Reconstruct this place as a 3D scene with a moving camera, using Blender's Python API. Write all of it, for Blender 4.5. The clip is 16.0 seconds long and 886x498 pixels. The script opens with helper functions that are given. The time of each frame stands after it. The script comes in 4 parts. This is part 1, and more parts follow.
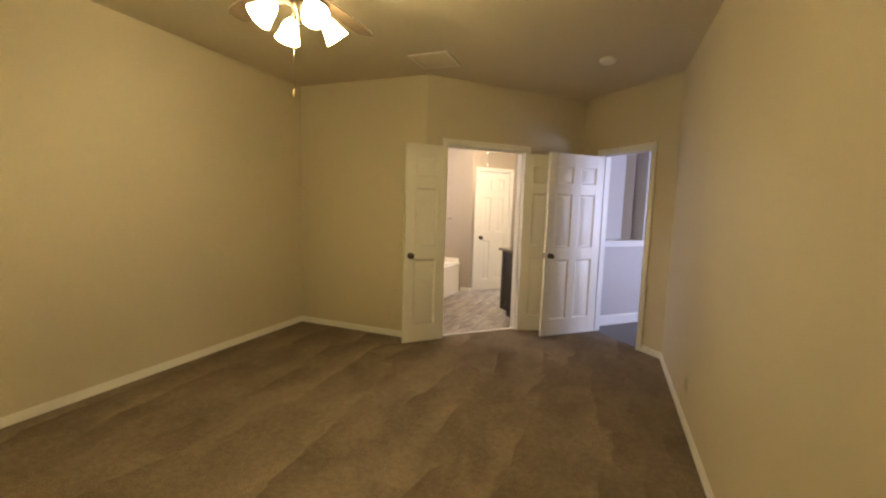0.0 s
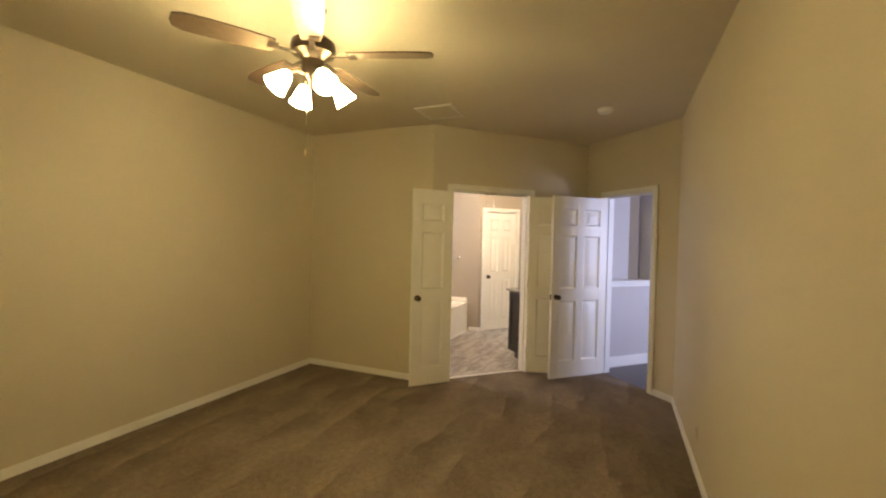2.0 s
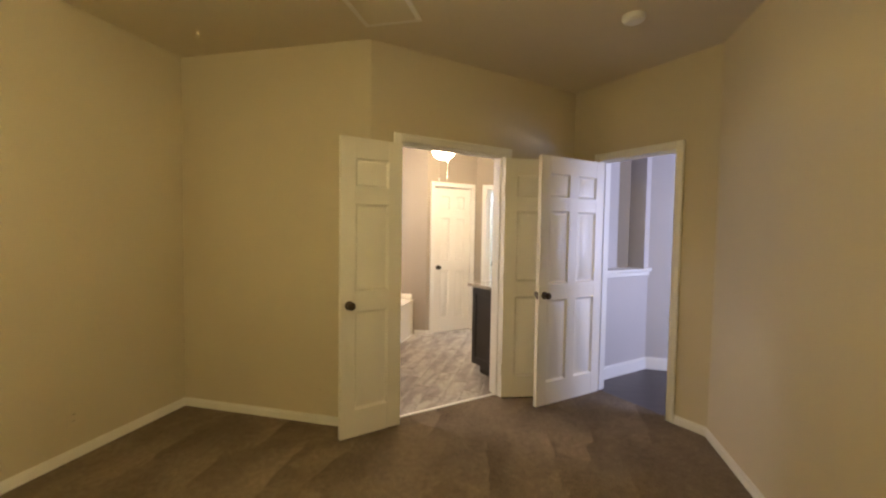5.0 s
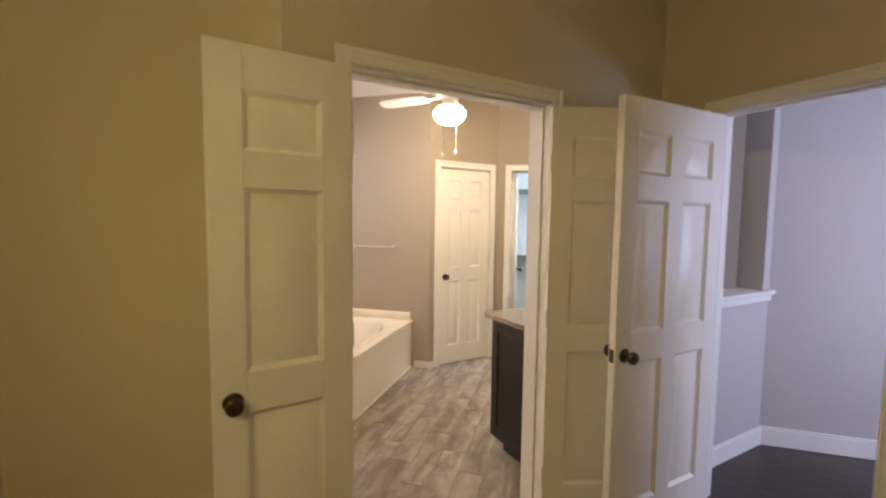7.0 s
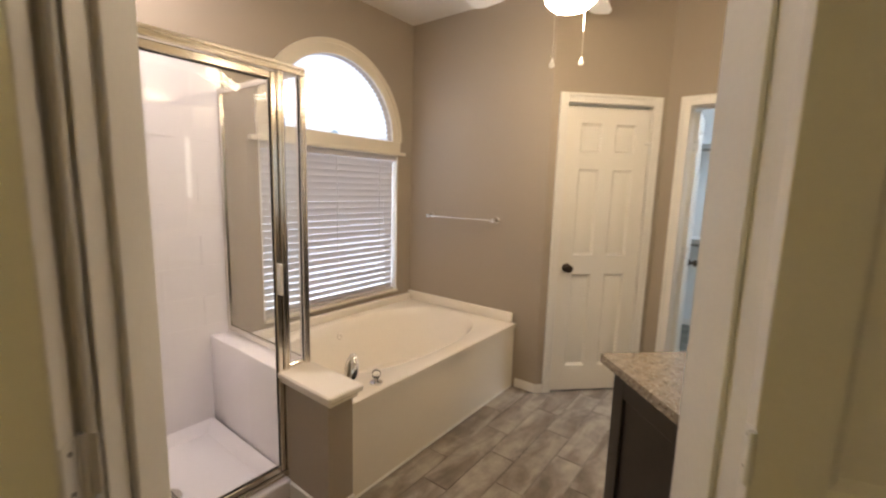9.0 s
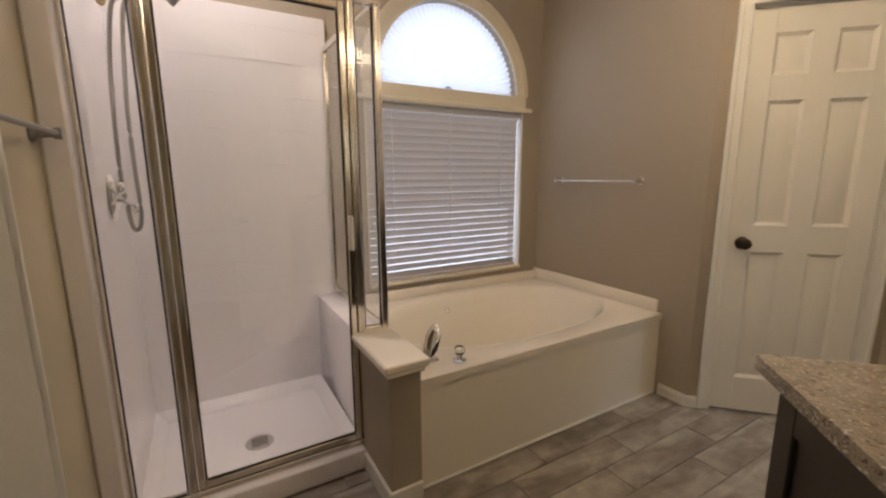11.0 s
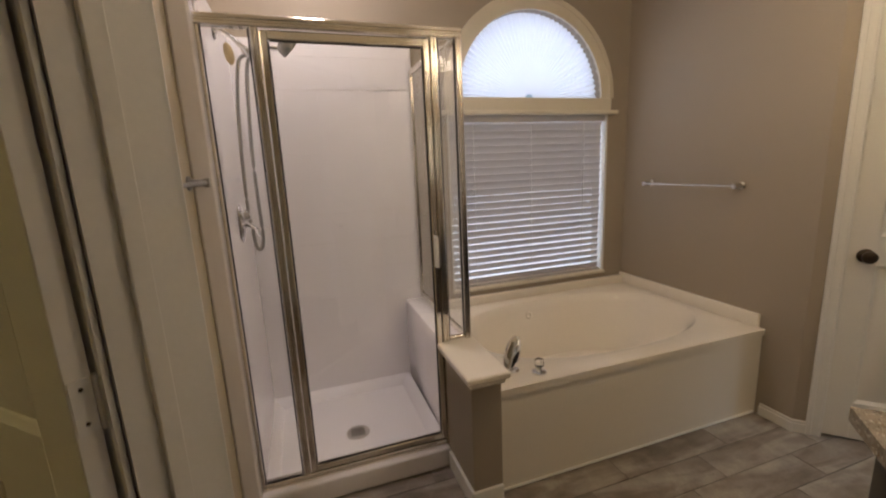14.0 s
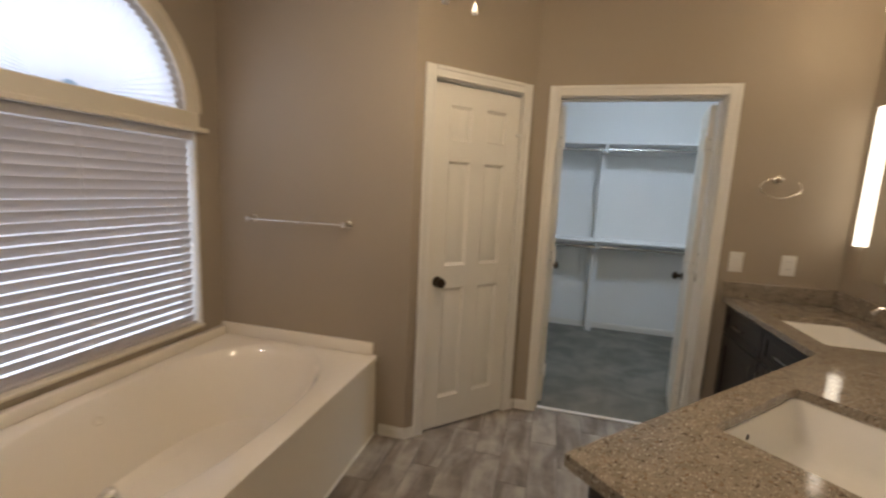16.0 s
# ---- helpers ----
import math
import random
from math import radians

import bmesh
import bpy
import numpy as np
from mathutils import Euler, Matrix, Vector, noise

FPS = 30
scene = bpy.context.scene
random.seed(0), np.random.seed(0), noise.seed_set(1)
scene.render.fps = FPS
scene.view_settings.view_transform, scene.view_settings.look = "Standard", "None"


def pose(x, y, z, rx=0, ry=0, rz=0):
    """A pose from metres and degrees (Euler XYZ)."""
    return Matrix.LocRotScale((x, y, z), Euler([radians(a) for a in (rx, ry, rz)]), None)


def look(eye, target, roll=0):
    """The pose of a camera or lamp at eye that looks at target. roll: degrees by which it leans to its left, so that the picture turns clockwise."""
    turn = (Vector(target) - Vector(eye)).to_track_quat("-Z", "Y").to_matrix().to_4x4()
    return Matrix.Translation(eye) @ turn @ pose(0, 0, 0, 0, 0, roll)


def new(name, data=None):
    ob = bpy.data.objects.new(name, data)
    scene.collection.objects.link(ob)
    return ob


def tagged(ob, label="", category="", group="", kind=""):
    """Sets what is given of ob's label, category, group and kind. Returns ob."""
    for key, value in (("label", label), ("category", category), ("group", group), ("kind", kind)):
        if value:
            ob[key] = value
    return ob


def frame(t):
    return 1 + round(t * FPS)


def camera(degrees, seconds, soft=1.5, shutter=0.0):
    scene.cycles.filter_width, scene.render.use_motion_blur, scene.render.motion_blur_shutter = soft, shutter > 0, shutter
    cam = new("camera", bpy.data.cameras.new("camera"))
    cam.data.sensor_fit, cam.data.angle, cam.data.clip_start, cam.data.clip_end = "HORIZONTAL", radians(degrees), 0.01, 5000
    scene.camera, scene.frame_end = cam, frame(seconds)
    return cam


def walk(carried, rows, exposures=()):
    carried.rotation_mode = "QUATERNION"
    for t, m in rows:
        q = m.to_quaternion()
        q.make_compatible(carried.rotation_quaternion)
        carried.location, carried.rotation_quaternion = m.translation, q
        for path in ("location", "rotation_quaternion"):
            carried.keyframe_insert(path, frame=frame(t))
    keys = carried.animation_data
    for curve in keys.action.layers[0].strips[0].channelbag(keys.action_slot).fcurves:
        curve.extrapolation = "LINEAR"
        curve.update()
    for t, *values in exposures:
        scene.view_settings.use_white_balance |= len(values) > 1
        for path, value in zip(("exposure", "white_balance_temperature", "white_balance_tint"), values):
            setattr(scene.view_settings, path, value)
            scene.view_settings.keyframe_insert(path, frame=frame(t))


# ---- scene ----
cam = camera(93.5, 16.0, 2.2, 0.5)
PATH = [
    (0, (0.544, 0.401, 1.443), (-0.185, 2.253, 1.239), 1.8),
    (0.5, (0.55, 0.411, 1.479), (-0.219, 2.251, 1.326), 1.7),
    (1, (0.564, 0.388, 1.513), (-0.239, 2.217, 1.431), 0.8),
    (1.5, (0.596, 0.369, 1.539), (-0.199, 2.205, 1.512), 1.1),
    (2, (0.604, 0.353, 1.528), (-0.178, 2.194, 1.49), 1.3),
    (2.5, (0.574, 0.358, 1.501), (-0.203, 2.2, 1.432), 1.3),
    (3, (0.528, 0.509, 1.459), (-0.202, 2.365, 1.306), 1.6),
    (3.5, (0.458, 0.771, 1.455), (-0.234, 2.641, 1.303), 0.9),
    (4, (0.298, 1.043, 1.454), (-0.35, 2.933, 1.372), 0.8),
    (4.2, (0.219, 1.135, 1.44), (-0.367, 3.045, 1.34), 1.3),
    (6.3, (-0.281, 2.644, 1.493), (-0.699, 4.599, 1.421), 0.4),
    (6.5, (-0.291, 2.77, 1.504), (-0.761, 4.713, 1.43), 1.4),
    (7, (-0.314, 3.154, 1.528), (-0.868, 5.07, 1.384), 0.7),
    (7.5, (-0.305, 3.523, 1.511), (-0.988, 5.394, 1.332), 0.9),
    (8, (-0.33, 3.868, 1.485), (-1.189, 5.664, 1.292), 1.8),
    (8.5, (-0.4, 4.159, 1.504), (-1.377, 5.885, 1.241), 1.6),
    (9, (-0.403, 4.43, 1.459), (-1.61, 5.999, 1.173), 1.6),
    (9.2, (-0.433, 4.512, 1.438), (-1.706, 6.027, 1.146), 1.8),
    (11.3, (-0.423, 4.901, 1.274), (-2.168, 5.819, 0.936), -0.2),
    (11.5, (-0.421, 4.899, 1.274), (-2.187, 5.778, 0.949), -0.0),
    (12, (-0.39, 4.903, 1.277), (-2.209, 5.675, 0.969), -0.8),
    (12.5, (-0.369, 4.905, 1.297), (-2.209, 5.621, 0.979), -0.7),
    (13, (-0.344, 4.893, 1.331), (-2.215, 5.537, 1.04), -1.0),
    (13.5, (-0.334, 4.885, 1.365), (-2.2, 5.523, 1.033), -1.3),
    (14, (-0.35, 4.867, 1.416), (-2.21, 5.49, 1.024), -2.6),
    (14.5, (-0.446, 4.834, 1.483), (-2.202, 5.731, 1.149), -0.1),
    (15, (-0.586, 4.78, 1.472), (-1.954, 6.215, 1.203), 2.9),
    (15.5, (-0.721, 4.818, 1.422), (-1.591, 6.6, 1.166), 4.4),
    (15.8, (-0.82, 4.904, 1.475), (-1.477, 6.771, 1.189), 2.1),
    (16, (-0.87, 4.979, 1.465), (-1.359, 6.897, 1.179), 2.7),
]
EXPOSURE = [(0, 0.80), (4.2, 0.80), (6.5, 0.70), (7.5, 0.30), (8.5, 0.06), (9.2, -0.10), (11.5, -0.72), (13.5, -0.86), (14.2, -0.84), (15, -0.75), (16, -0.67)]
walk(cam, [(t, look(eye, target, roll)) for t, eye, target, roll in PATH], EXPOSURE)

# ---- world and lights ----
world = bpy.data.worlds.new("world")
scene.world = world
world.use_nodes = True
wn = world.node_tree.nodes
sky = wn.new("ShaderNodeTexSky")
sky.sky_type, sky.sun_disc, sky.sun_elevation, sky.sun_rotation = "NISHITA", False, radians(50), radians(160)
world.node_tree.links.new(sky.outputs[0], wn["Background"].inputs[0])
wn["Background"].inputs[1].default_value = 0.12


def lamp(name, kind, energy, colour, m, size=0.1, size_y=None):
    d = bpy.data.lights.new(name, kind)
    d.energy, d.color = energy, colour
    if kind == "AREA":
        d.size = size
        if size_y:
            d.shape, d.size_y = "RECTANGLE", size_y
    elif kind == "POINT":
        d.shadow_soft_size = size
    ob = new(name, d)
    ob.matrix_world = m
    return ob


sun = bpy.data.lights.new("sun", "SUN")
sun.energy, sun.angle, sun.color = 2.0, radians(0.5), (1.0, 0.95, 0.88)
new("sun", sun).matrix_world = look((20, 25, 30), (0, 0, 0))

WARM = (1.0, 0.79, 0.37)
SOFT = (1.0, 0.775, 0.525)
COOL = (0.67, 0.81, 1.0)

# ---- materials ----


def mat(name, colour, rough=0.5, metal=0.0, vary=0.06, scale=3.0, grain=60.0, bump=0.05, spec=0.5, coat=0.0, random=0.0, depth=0.002):
    """A principled material with broad and fine variation of its colour, and fine relief."""
    m = bpy.data.materials.new(name)
    m.use_nodes = True
    n, l = m.node_tree.nodes, m.node_tree.links
    b = n["Principled BSDF"]
    b.inputs["Roughness"].default_value, b.inputs["Metallic"].default_value = rough, metal
    b.inputs["Specular IOR Level"].default_value, b.inputs["Coat Weight"].default_value = spec, coat
    co = n.new("ShaderNodeTexCoord")
    big, fine = n.new("ShaderNodeTexNoise"), n.new("ShaderNodeTexNoise")
    big.inputs["Scale"].default_value, fine.inputs["Scale"].default_value = scale, grain
    big.inputs["Detail"].default_value, fine.inputs["Detail"].default_value = 4, 3
    for t in (big, fine):
        l.new(co.outputs["Object"], t.inputs["Vector"])
    add = n.new("ShaderNodeMath")
    add.operation = "ADD"
    l.new(big.outputs[0], add.inputs[0]), l.new(fine.outputs[0], add.inputs[1])
    rng = n.new("ShaderNodeMapRange")
    rng.inputs["From Min"].default_value, rng.inputs["From Max"].default_value = 0.6, 1.4
    rng.inputs["To Min"].default_value, rng.inputs["To Max"].default_value = 1 - vary, 1 + vary
    l.new(add.outputs[0], rng.inputs["Value"])
    last = rng.outputs[0]
    if random:
        info, r2, mul = n.new("ShaderNodeObjectInfo"), n.new("ShaderNodeMapRange"), n.new("ShaderNodeMath")
        r2.inputs["To Min"].default_value, r2.inputs["To Max"].default_value = 1 - random, 1 + random
        l.new(info.outputs["Random"], r2.inputs["Value"])
        mul.operation = "MULTIPLY"
        l.new(last, mul.inputs[0]), l.new(r2.outputs[0], mul.inputs[1])
        last = mul.outputs[0]
    mix = n.new("ShaderNodeVectorMath")
    mix.operation = "SCALE"
    mix.inputs[0].default_value = colour
    l.new(last, mix.inputs["Scale"])
    l.new(mix.outputs[0], b.inputs["Base Color"])
    if bump:
        bp = n.new("ShaderNodeBump")
        bp.inputs["Strength"].default_value, bp.inputs["Distance"].default_value = bump, depth
        l.new(fine.outputs[0], bp.inputs["Height"])
        l.new(bp.outputs[0], b.inputs["Normal"])
    return m


def glow(name, colour, strength):
    m = bpy.data.materials.new(name)
    m.use_nodes = True
    b = m.node_tree.nodes["Principled BSDF"]
    b.inputs["Base Color"].default_value = (0.85, 0.85, 0.82, 1)
    b.inputs["Emission Color"].default_value = (*colour, 1)
    b.inputs["Emission Strength"].default_value = strength
    return m


def glass(name, rough=0.0, colour=(0.97, 0.985, 0.98, 1)):
    m = bpy.data.materials.new(name)
    m.use_nodes = True
    b = m.node_tree.nodes["Principled BSDF"]
    b.inputs["Base Color"].default_value = colour
    b.inputs["Roughness"].default_value, b.inputs["Transmission Weight"].default_value, b.inputs["IOR"].default_value = rough, 1.0, 1.45
    return m


BEDP = mat("beige_wall_paint", (0.57, 0.50, 0.365), 0.62, vary=0.03, scale=1.2, grain=180, bump=0.12, depth=0.0015)
PAINT = mat("greige_wall_paint", (0.375, 0.318, 0.246), 0.62, vary=0.03, scale=1.2, grain=180, bump=0.12, depth=0.0015)
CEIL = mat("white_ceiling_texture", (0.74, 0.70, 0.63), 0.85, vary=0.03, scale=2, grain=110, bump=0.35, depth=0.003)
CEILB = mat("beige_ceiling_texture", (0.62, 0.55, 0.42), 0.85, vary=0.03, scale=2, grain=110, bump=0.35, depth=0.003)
HALLP = mat("hall_wall_paint", (0.50, 0.47, 0.45), 0.62, vary=0.03, scale=1.2, grain=180, bump=0.12)
WHITE = mat("white_door_paint", (0.80, 0.77, 0.70), 0.34, vary=0.02, scale=3, grain=90, bump=0.05)
TRIM = mat("white_trim_paint", (0.80, 0.78, 0.73), 0.38, vary=0.03, scale=4, grain=90, bump=0.05)
CLOSETP = mat("closet_white_paint", (0.82, 0.83, 0.82), 0.6, vary=0.03, scale=2, grain=120, bump=0.1)
TUBW = mat("glossy_acrylic_biscuit", (0.86, 0.80, 0.69), 0.10, vary=0.015, scale=2, grain=40, bump=0.0, coat=0.3)
SHOWERW = mat("glossy_acrylic_white", (0.89, 0.86, 0.875), 0.10, vary=0.015, scale=2, grain=40, bump=0.0, coat=0.2)
BRASS = mat("brushed_nickel_frame", (0.80, 0.765, 0.70), 0.15, metal=1.0, vary=0.05, scale=6, grain=200, bump=0.02)
CHROME = mat("polished_chrome", (0.86, 0.86, 0.87), 0.07, metal=1.0, vary=0.02, bump=0.0)
STEEL = mat("grey_steel_hose", (0.34, 0.33, 0.32), 0.35, metal=1.0, vary=0.1, grain=300, bump=0.2)
NICKEL = mat("satin_nickel", (0.70, 0.68, 0.64), 0.25, metal=1.0, vary=0.03, bump=0.0)
BRONZE = mat("oil_rubbed_bronze", (0.075, 0.055, 0.04), 0.3, metal=0.9, vary=0.15, scale=20, bump=0.03)
DARKWOOD = mat("espresso_cabinet", (0.024, 0.019, 0.017), 0.36, vary=0.2, scale=5, grain=50, bump=0.06)
RUBBER = mat("black_gasket", (0.02, 0.02, 0.02), 0.6, bump=0.0)
PLASTIC = mat("white_plastic", (0.80, 0.79, 0.75), 0.35, vary=0.01, bump=0.0)
BLINDM = mat("white_blind_slat", (0.60, 0.56, 0.53), 0.45, vary=0.02, scale=5, grain=30, bump=0.02)
GLASS = glass("clear_glass")
PORCELAIN = mat("white_porcelain", (0.84, 0.82, 0.77), 0.06, vary=0.01, bump=0.0, coat=0.5)
GROUT = mat("grey_grout", (0.19, 0.17, 0.15), 0.8, vary=0.08, grain=150, bump=0.2)
SHADE1 = glow("lit_bell_glass", WARM, 64.0)
BULB = glow("lit_bulb_glass", WARM, 180.0)
SHADE2 = glow("lit_bowl_glass", SOFT, 78.0)
SHADE3 = glow("lit_globe_glass", SOFT, 22.0)
SHADE4 = glow("lit_closet_diffuser", COOL, 140.0)
SHADE5 = glow("lit_recessed_lens", (1.0, 0.86, 0.84), 330.0)
STRIP = glow("lit_strip_diffuser", (1.0, 0.88, 0.72), 5.0)
CREAM = mat("cream_window_trim", (0.74, 0.68, 0.55), 0.4, vary=0.03, bump=0.04)
BLADE = mat("walnut_fan_blade", (0.11, 0.075, 0.05), 0.4, vary=0.25, scale=3, grain=25, bump=0.05)
WOODKNOB = mat("cream_bakelite", (0.55, 0.42, 0.22), 0.4, bump=0.0)
GLASSY = glass("clear_acrylic", 0.03)
MIRROR = mat("mirror_silver", (0.92, 0.93, 0.93), 0.01, metal=1.0, vary=0.0, bump=0.0)
PLEAT = mat("pleated_paper", (0.85, 0.86, 0.88), 0.7, vary=0.02, bump=0.0)
for m_, w_ in ((PLEAT, 0.5), (BLINDM, 0.09)):
    n_, l_ = m_.node_tree.nodes, m_.node_tree.links
    tr_, mx_ = n_.new("ShaderNodeBsdfTranslucent"), n_.new("ShaderNodeMixShader")
    tr_.inputs[0].default_value = (0.85, 0.88, 0.95, 1)
    mx_.inputs[0].default_value = w_
    l_.new(n_["Principled BSDF"].outputs[0], mx_.inputs[1]), l_.new(tr_.outputs[0], mx_.inputs[2])
    l_.new(mx_.outputs[0], n_["Material Output"].inputs[0])


def surface(name, ramp, rough, mapping=(1, 1, 1), scale=4.0, detail=6.0, distort=0.0, random=False, fine=120.0, fine_mix=0.2, bump=0.2, depth=0.002, spec=0.5, coat=0.0, rot=0.0, mid=None):
    """A material whose colour follows a ramp over a stretched noise, with a finer noise over it."""
    m = bpy.data.materials.new(name)
    m.use_nodes = True
    n, l = m.node_tree.nodes, m.node_tree.links
    b = n["Principled BSDF"]
    b.inputs["Roughness"].default_value, b.inputs["Specular IOR Level"].default_value, b.inputs["Coat Weight"].default_value = rough, spec, coat
    co, mp = n.new("ShaderNodeTexCoord"), n.new("ShaderNodeMapping")
    mp.inputs["Scale"].default_value, mp.inputs["Rotation"].default_value = mapping, (0, 0, radians(rot))
    l.new(co.outputs["Object"], mp.inputs["Vector"])
    vec = mp.outputs[0]
    if random:
        info, ml, ad = n.new("ShaderNodeObjectInfo"), n.new("ShaderNodeMath"), n.new("ShaderNodeVectorMath")
        ml.operation, ml.inputs[1].default_value = "MULTIPLY", 37.0
        l.new(info.outputs["Random"], ml.inputs[0])
        l.new(vec, ad.inputs[0]), l.new(ml.outputs[0], ad.inputs[1])
        vec = ad.outputs[0]
    a, f = n.new("ShaderNodeTexNoise"), n.new("ShaderNodeTexNoise")
    a.inputs["Scale"].default_value, a.inputs["Detail"].default_value, a.inputs["Distortion"].default_value = scale, detail, distort
    f.inputs["Scale"].default_value, f.inputs["Detail"].default_value = fine, 3
    l.new(vec, a.inputs["Vector"]), l.new(co.outputs["Object"], f.inputs["Vector"])
    r = n.new("ShaderNodeValToRGB")
    while len(r.color_ramp.elements) < len(ramp):
        r.color_ramp.elements.new(0.5)
    for e, (p, c) in zip(r.color_ramp.elements, ramp):
        e.position, e.color = p, (*c, 1)
    l.new(a.outputs[0], r.inputs[0])
    rg, sc = n.new("ShaderNodeMapRange"), n.new("ShaderNodeVectorMath")
    rg.inputs["From Min"].default_value, rg.inputs["From Max"].default_value = 0.3, 0.7
    rg.inputs["To Min"].default_value, rg.inputs["To Max"].default_value = 1 - fine_mix, 1 + fine_mix
    l.new(f.outputs[0], rg.inputs["Value"])
    sc.operation = "SCALE"
    src = r.outputs[0]
    if mid:
        g, gr, gs = n.new("ShaderNodeTexNoise"), n.new("ShaderNodeMapRange"), n.new("ShaderNodeVectorMath")
        g.inputs["Scale"].default_value, g.inputs["Detail"].default_value, g.inputs["Distortion"].default_value = mid[0], 4, 0.4
        gr.inputs["From Min"].default_value, gr.inputs["From Max"].default_value = 0.35, 0.65
        gr.inputs["To Min"].default_value, gr.inputs["To Max"].default_value = 1 - mid[1], 1 + mid[1]
        gs.operation = "SCALE"
        l.new(co.outputs["Object"], g.inputs["Vector"]), l.new(g.outputs[0], gr.inputs["Value"])
        l.new(src, gs.inputs[0]), l.new(gr.outputs[0], gs.inputs["Scale"])
        src = gs.outputs[0]
    l.new(src, sc.inputs[0]), l.new(rg.outputs[0], sc.inputs["Scale"])
    l.new(sc.outputs[0], b.inputs["Base Color"])
    if bump:
        bp = n.new("ShaderNodeBump")
        bp.inputs["Strength"].default_value, bp.inputs["Distance"].default_value = bump, depth
        l.new(f.outputs[0], bp.inputs["Height"]), l.new(bp.outputs[0], b.inputs["Normal"])
    return m


def granite(name):
    """Beige granite: a mottled ground with dark, rust and pale grains."""
    m = surface(name, [(0.35, (0.235, 0.197, 0.15)), (0.65, (0.31, 0.265, 0.208))], 0.09, scale=24, fine=260, fine_mix=0.09, bump=0.0, coat=0.2)
    n, l = m.node_tree.nodes, m.node_tree.links
    b = n["Principled BSDF"]
    last = b.inputs["Base Color"].links[0].from_socket
    co = n["Texture Coordinate"]
    for sc, lo, hi, c in ((75.0, 0.635, 0.66, (0.09, 0.065, 0.04)), (100.0, 0.62, 0.66, (0.21, 0.14, 0.085)), (130.0, 0.61, 0.66, (0.52, 0.48, 0.41)), (190.0, 0.64, 0.67, (0.07, 0.055, 0.045))):
        t, rg, mx, of = n.new("ShaderNodeTexNoise"), n.new("ShaderNodeMapRange"), n.new("ShaderNodeMix"), n.new("ShaderNodeVectorMath")
        of.inputs[1].default_value = (sc, 2.0, 5.0)
        l.new(co.outputs["Object"], of.inputs[0]), l.new(of.outputs[0], t.inputs["Vector"])
        t.inputs["Scale"].default_value, t.inputs["Detail"].default_value = sc, 2
        rg.inputs["From Min"].default_value, rg.inputs["From Max"].default_value = lo, hi
        mx.data_type = "RGBA"
        l.new(t.outputs[0], rg.inputs["Value"]), l.new(rg.outputs[0], mx.inputs["Factor"])
        l.new(last, mx.inputs["A"])
        mx.inputs["B"].default_value = (*c, 1)
        last = mx.outputs["Result"]
    l.new(last, b.inputs["Base Color"])
    return m


GRANITE = granite("speckled_granite")
PLANK = surface("wood_look_tile", [(0.32, (0.165, 0.135, 0.108)), (0.46, (0.250, 0.214, 0.18)), (0.56, (0.335, 0.297, 0.252)), (0.72, (0.42, 0.375, 0.32))], 0.36, (3.6, 1.0, 1), 2.6, 7, 0.8, True, 90, 0.08, 0.15, 0.001, mid=(12.0, 0.13))
CARPET = surface("brown_carpet", [(0.38, (0.165, 0.127, 0.091)), (0.50, (0.190, 0.146, 0.104)), (0.62, (0.210, 0.161, 0.115))], 0.95, (1.6, 1.0, 1), 1.8, 6, 0.8, False, 150, 0.42, 1.0, 0.008, 0.1, rot=-20, mid=(26.0, 0.11))
CLOSETCARPET = surface("grey_green_carpet", [(0.35, (0.17, 0.165, 0.14)), (0.65, (0.25, 0.24, 0.205))], 0.95, (1, 1, 1), 5, 4, 0.6, False, 260, 0.22, 0.9, 0.006, 0.1)
DARKFLOOR = surface("dark_wood_floor", [(0.3, (0.022, 0.015, 0.014)), (0.7, (0.055, 0.040, 0.036))], 0.33, (1.5, 9, 1), 3, 5, 0.5, False, 150, 0.15, 0.05, 0.001, rot=45)

# vacuum lanes: pile brushed to and fro in long soft-edged strokes, in two ways that cross
n_, l_ = CARPET.node_tree.nodes, CARPET.node_tree.links
b_ = n_["Principled BSDF"]
co_ = n_["Texture Coordinate"].outputs["Object"]
strokes = []
for turn_, lane_, bend_ in ((8, 0.50, 3.0), (-16, 0.40, 3.4), (34, 0.56, 3.6)):
    mp_, wv_ = n_.new("ShaderNodeMapping"), n_.new("ShaderNodeTexWave")
    mp_.inputs["Rotation"].default_value, mp_.inputs["Scale"].default_value = (0, 0, radians(turn_)), (1.0, 0.30, 1.0)
    wv_.wave_type, wv_.bands_direction, wv_.wave_profile = "BANDS", "X", "SAW"
    for k_, v_ in (("Scale", 2 * math.pi / 20 / lane_), ("Distortion", bend_), ("Detail", 4.0), ("Detail Scale", 2.2), ("Detail Roughness", 0.66)):
        wv_.inputs[k_].default_value = v_
    l_.new(co_, mp_.inputs["Vector"]), l_.new(mp_.outputs[0], wv_.inputs["Vector"])
    strokes.append(wv_.outputs["Fac"])
last_ = strokes[0]
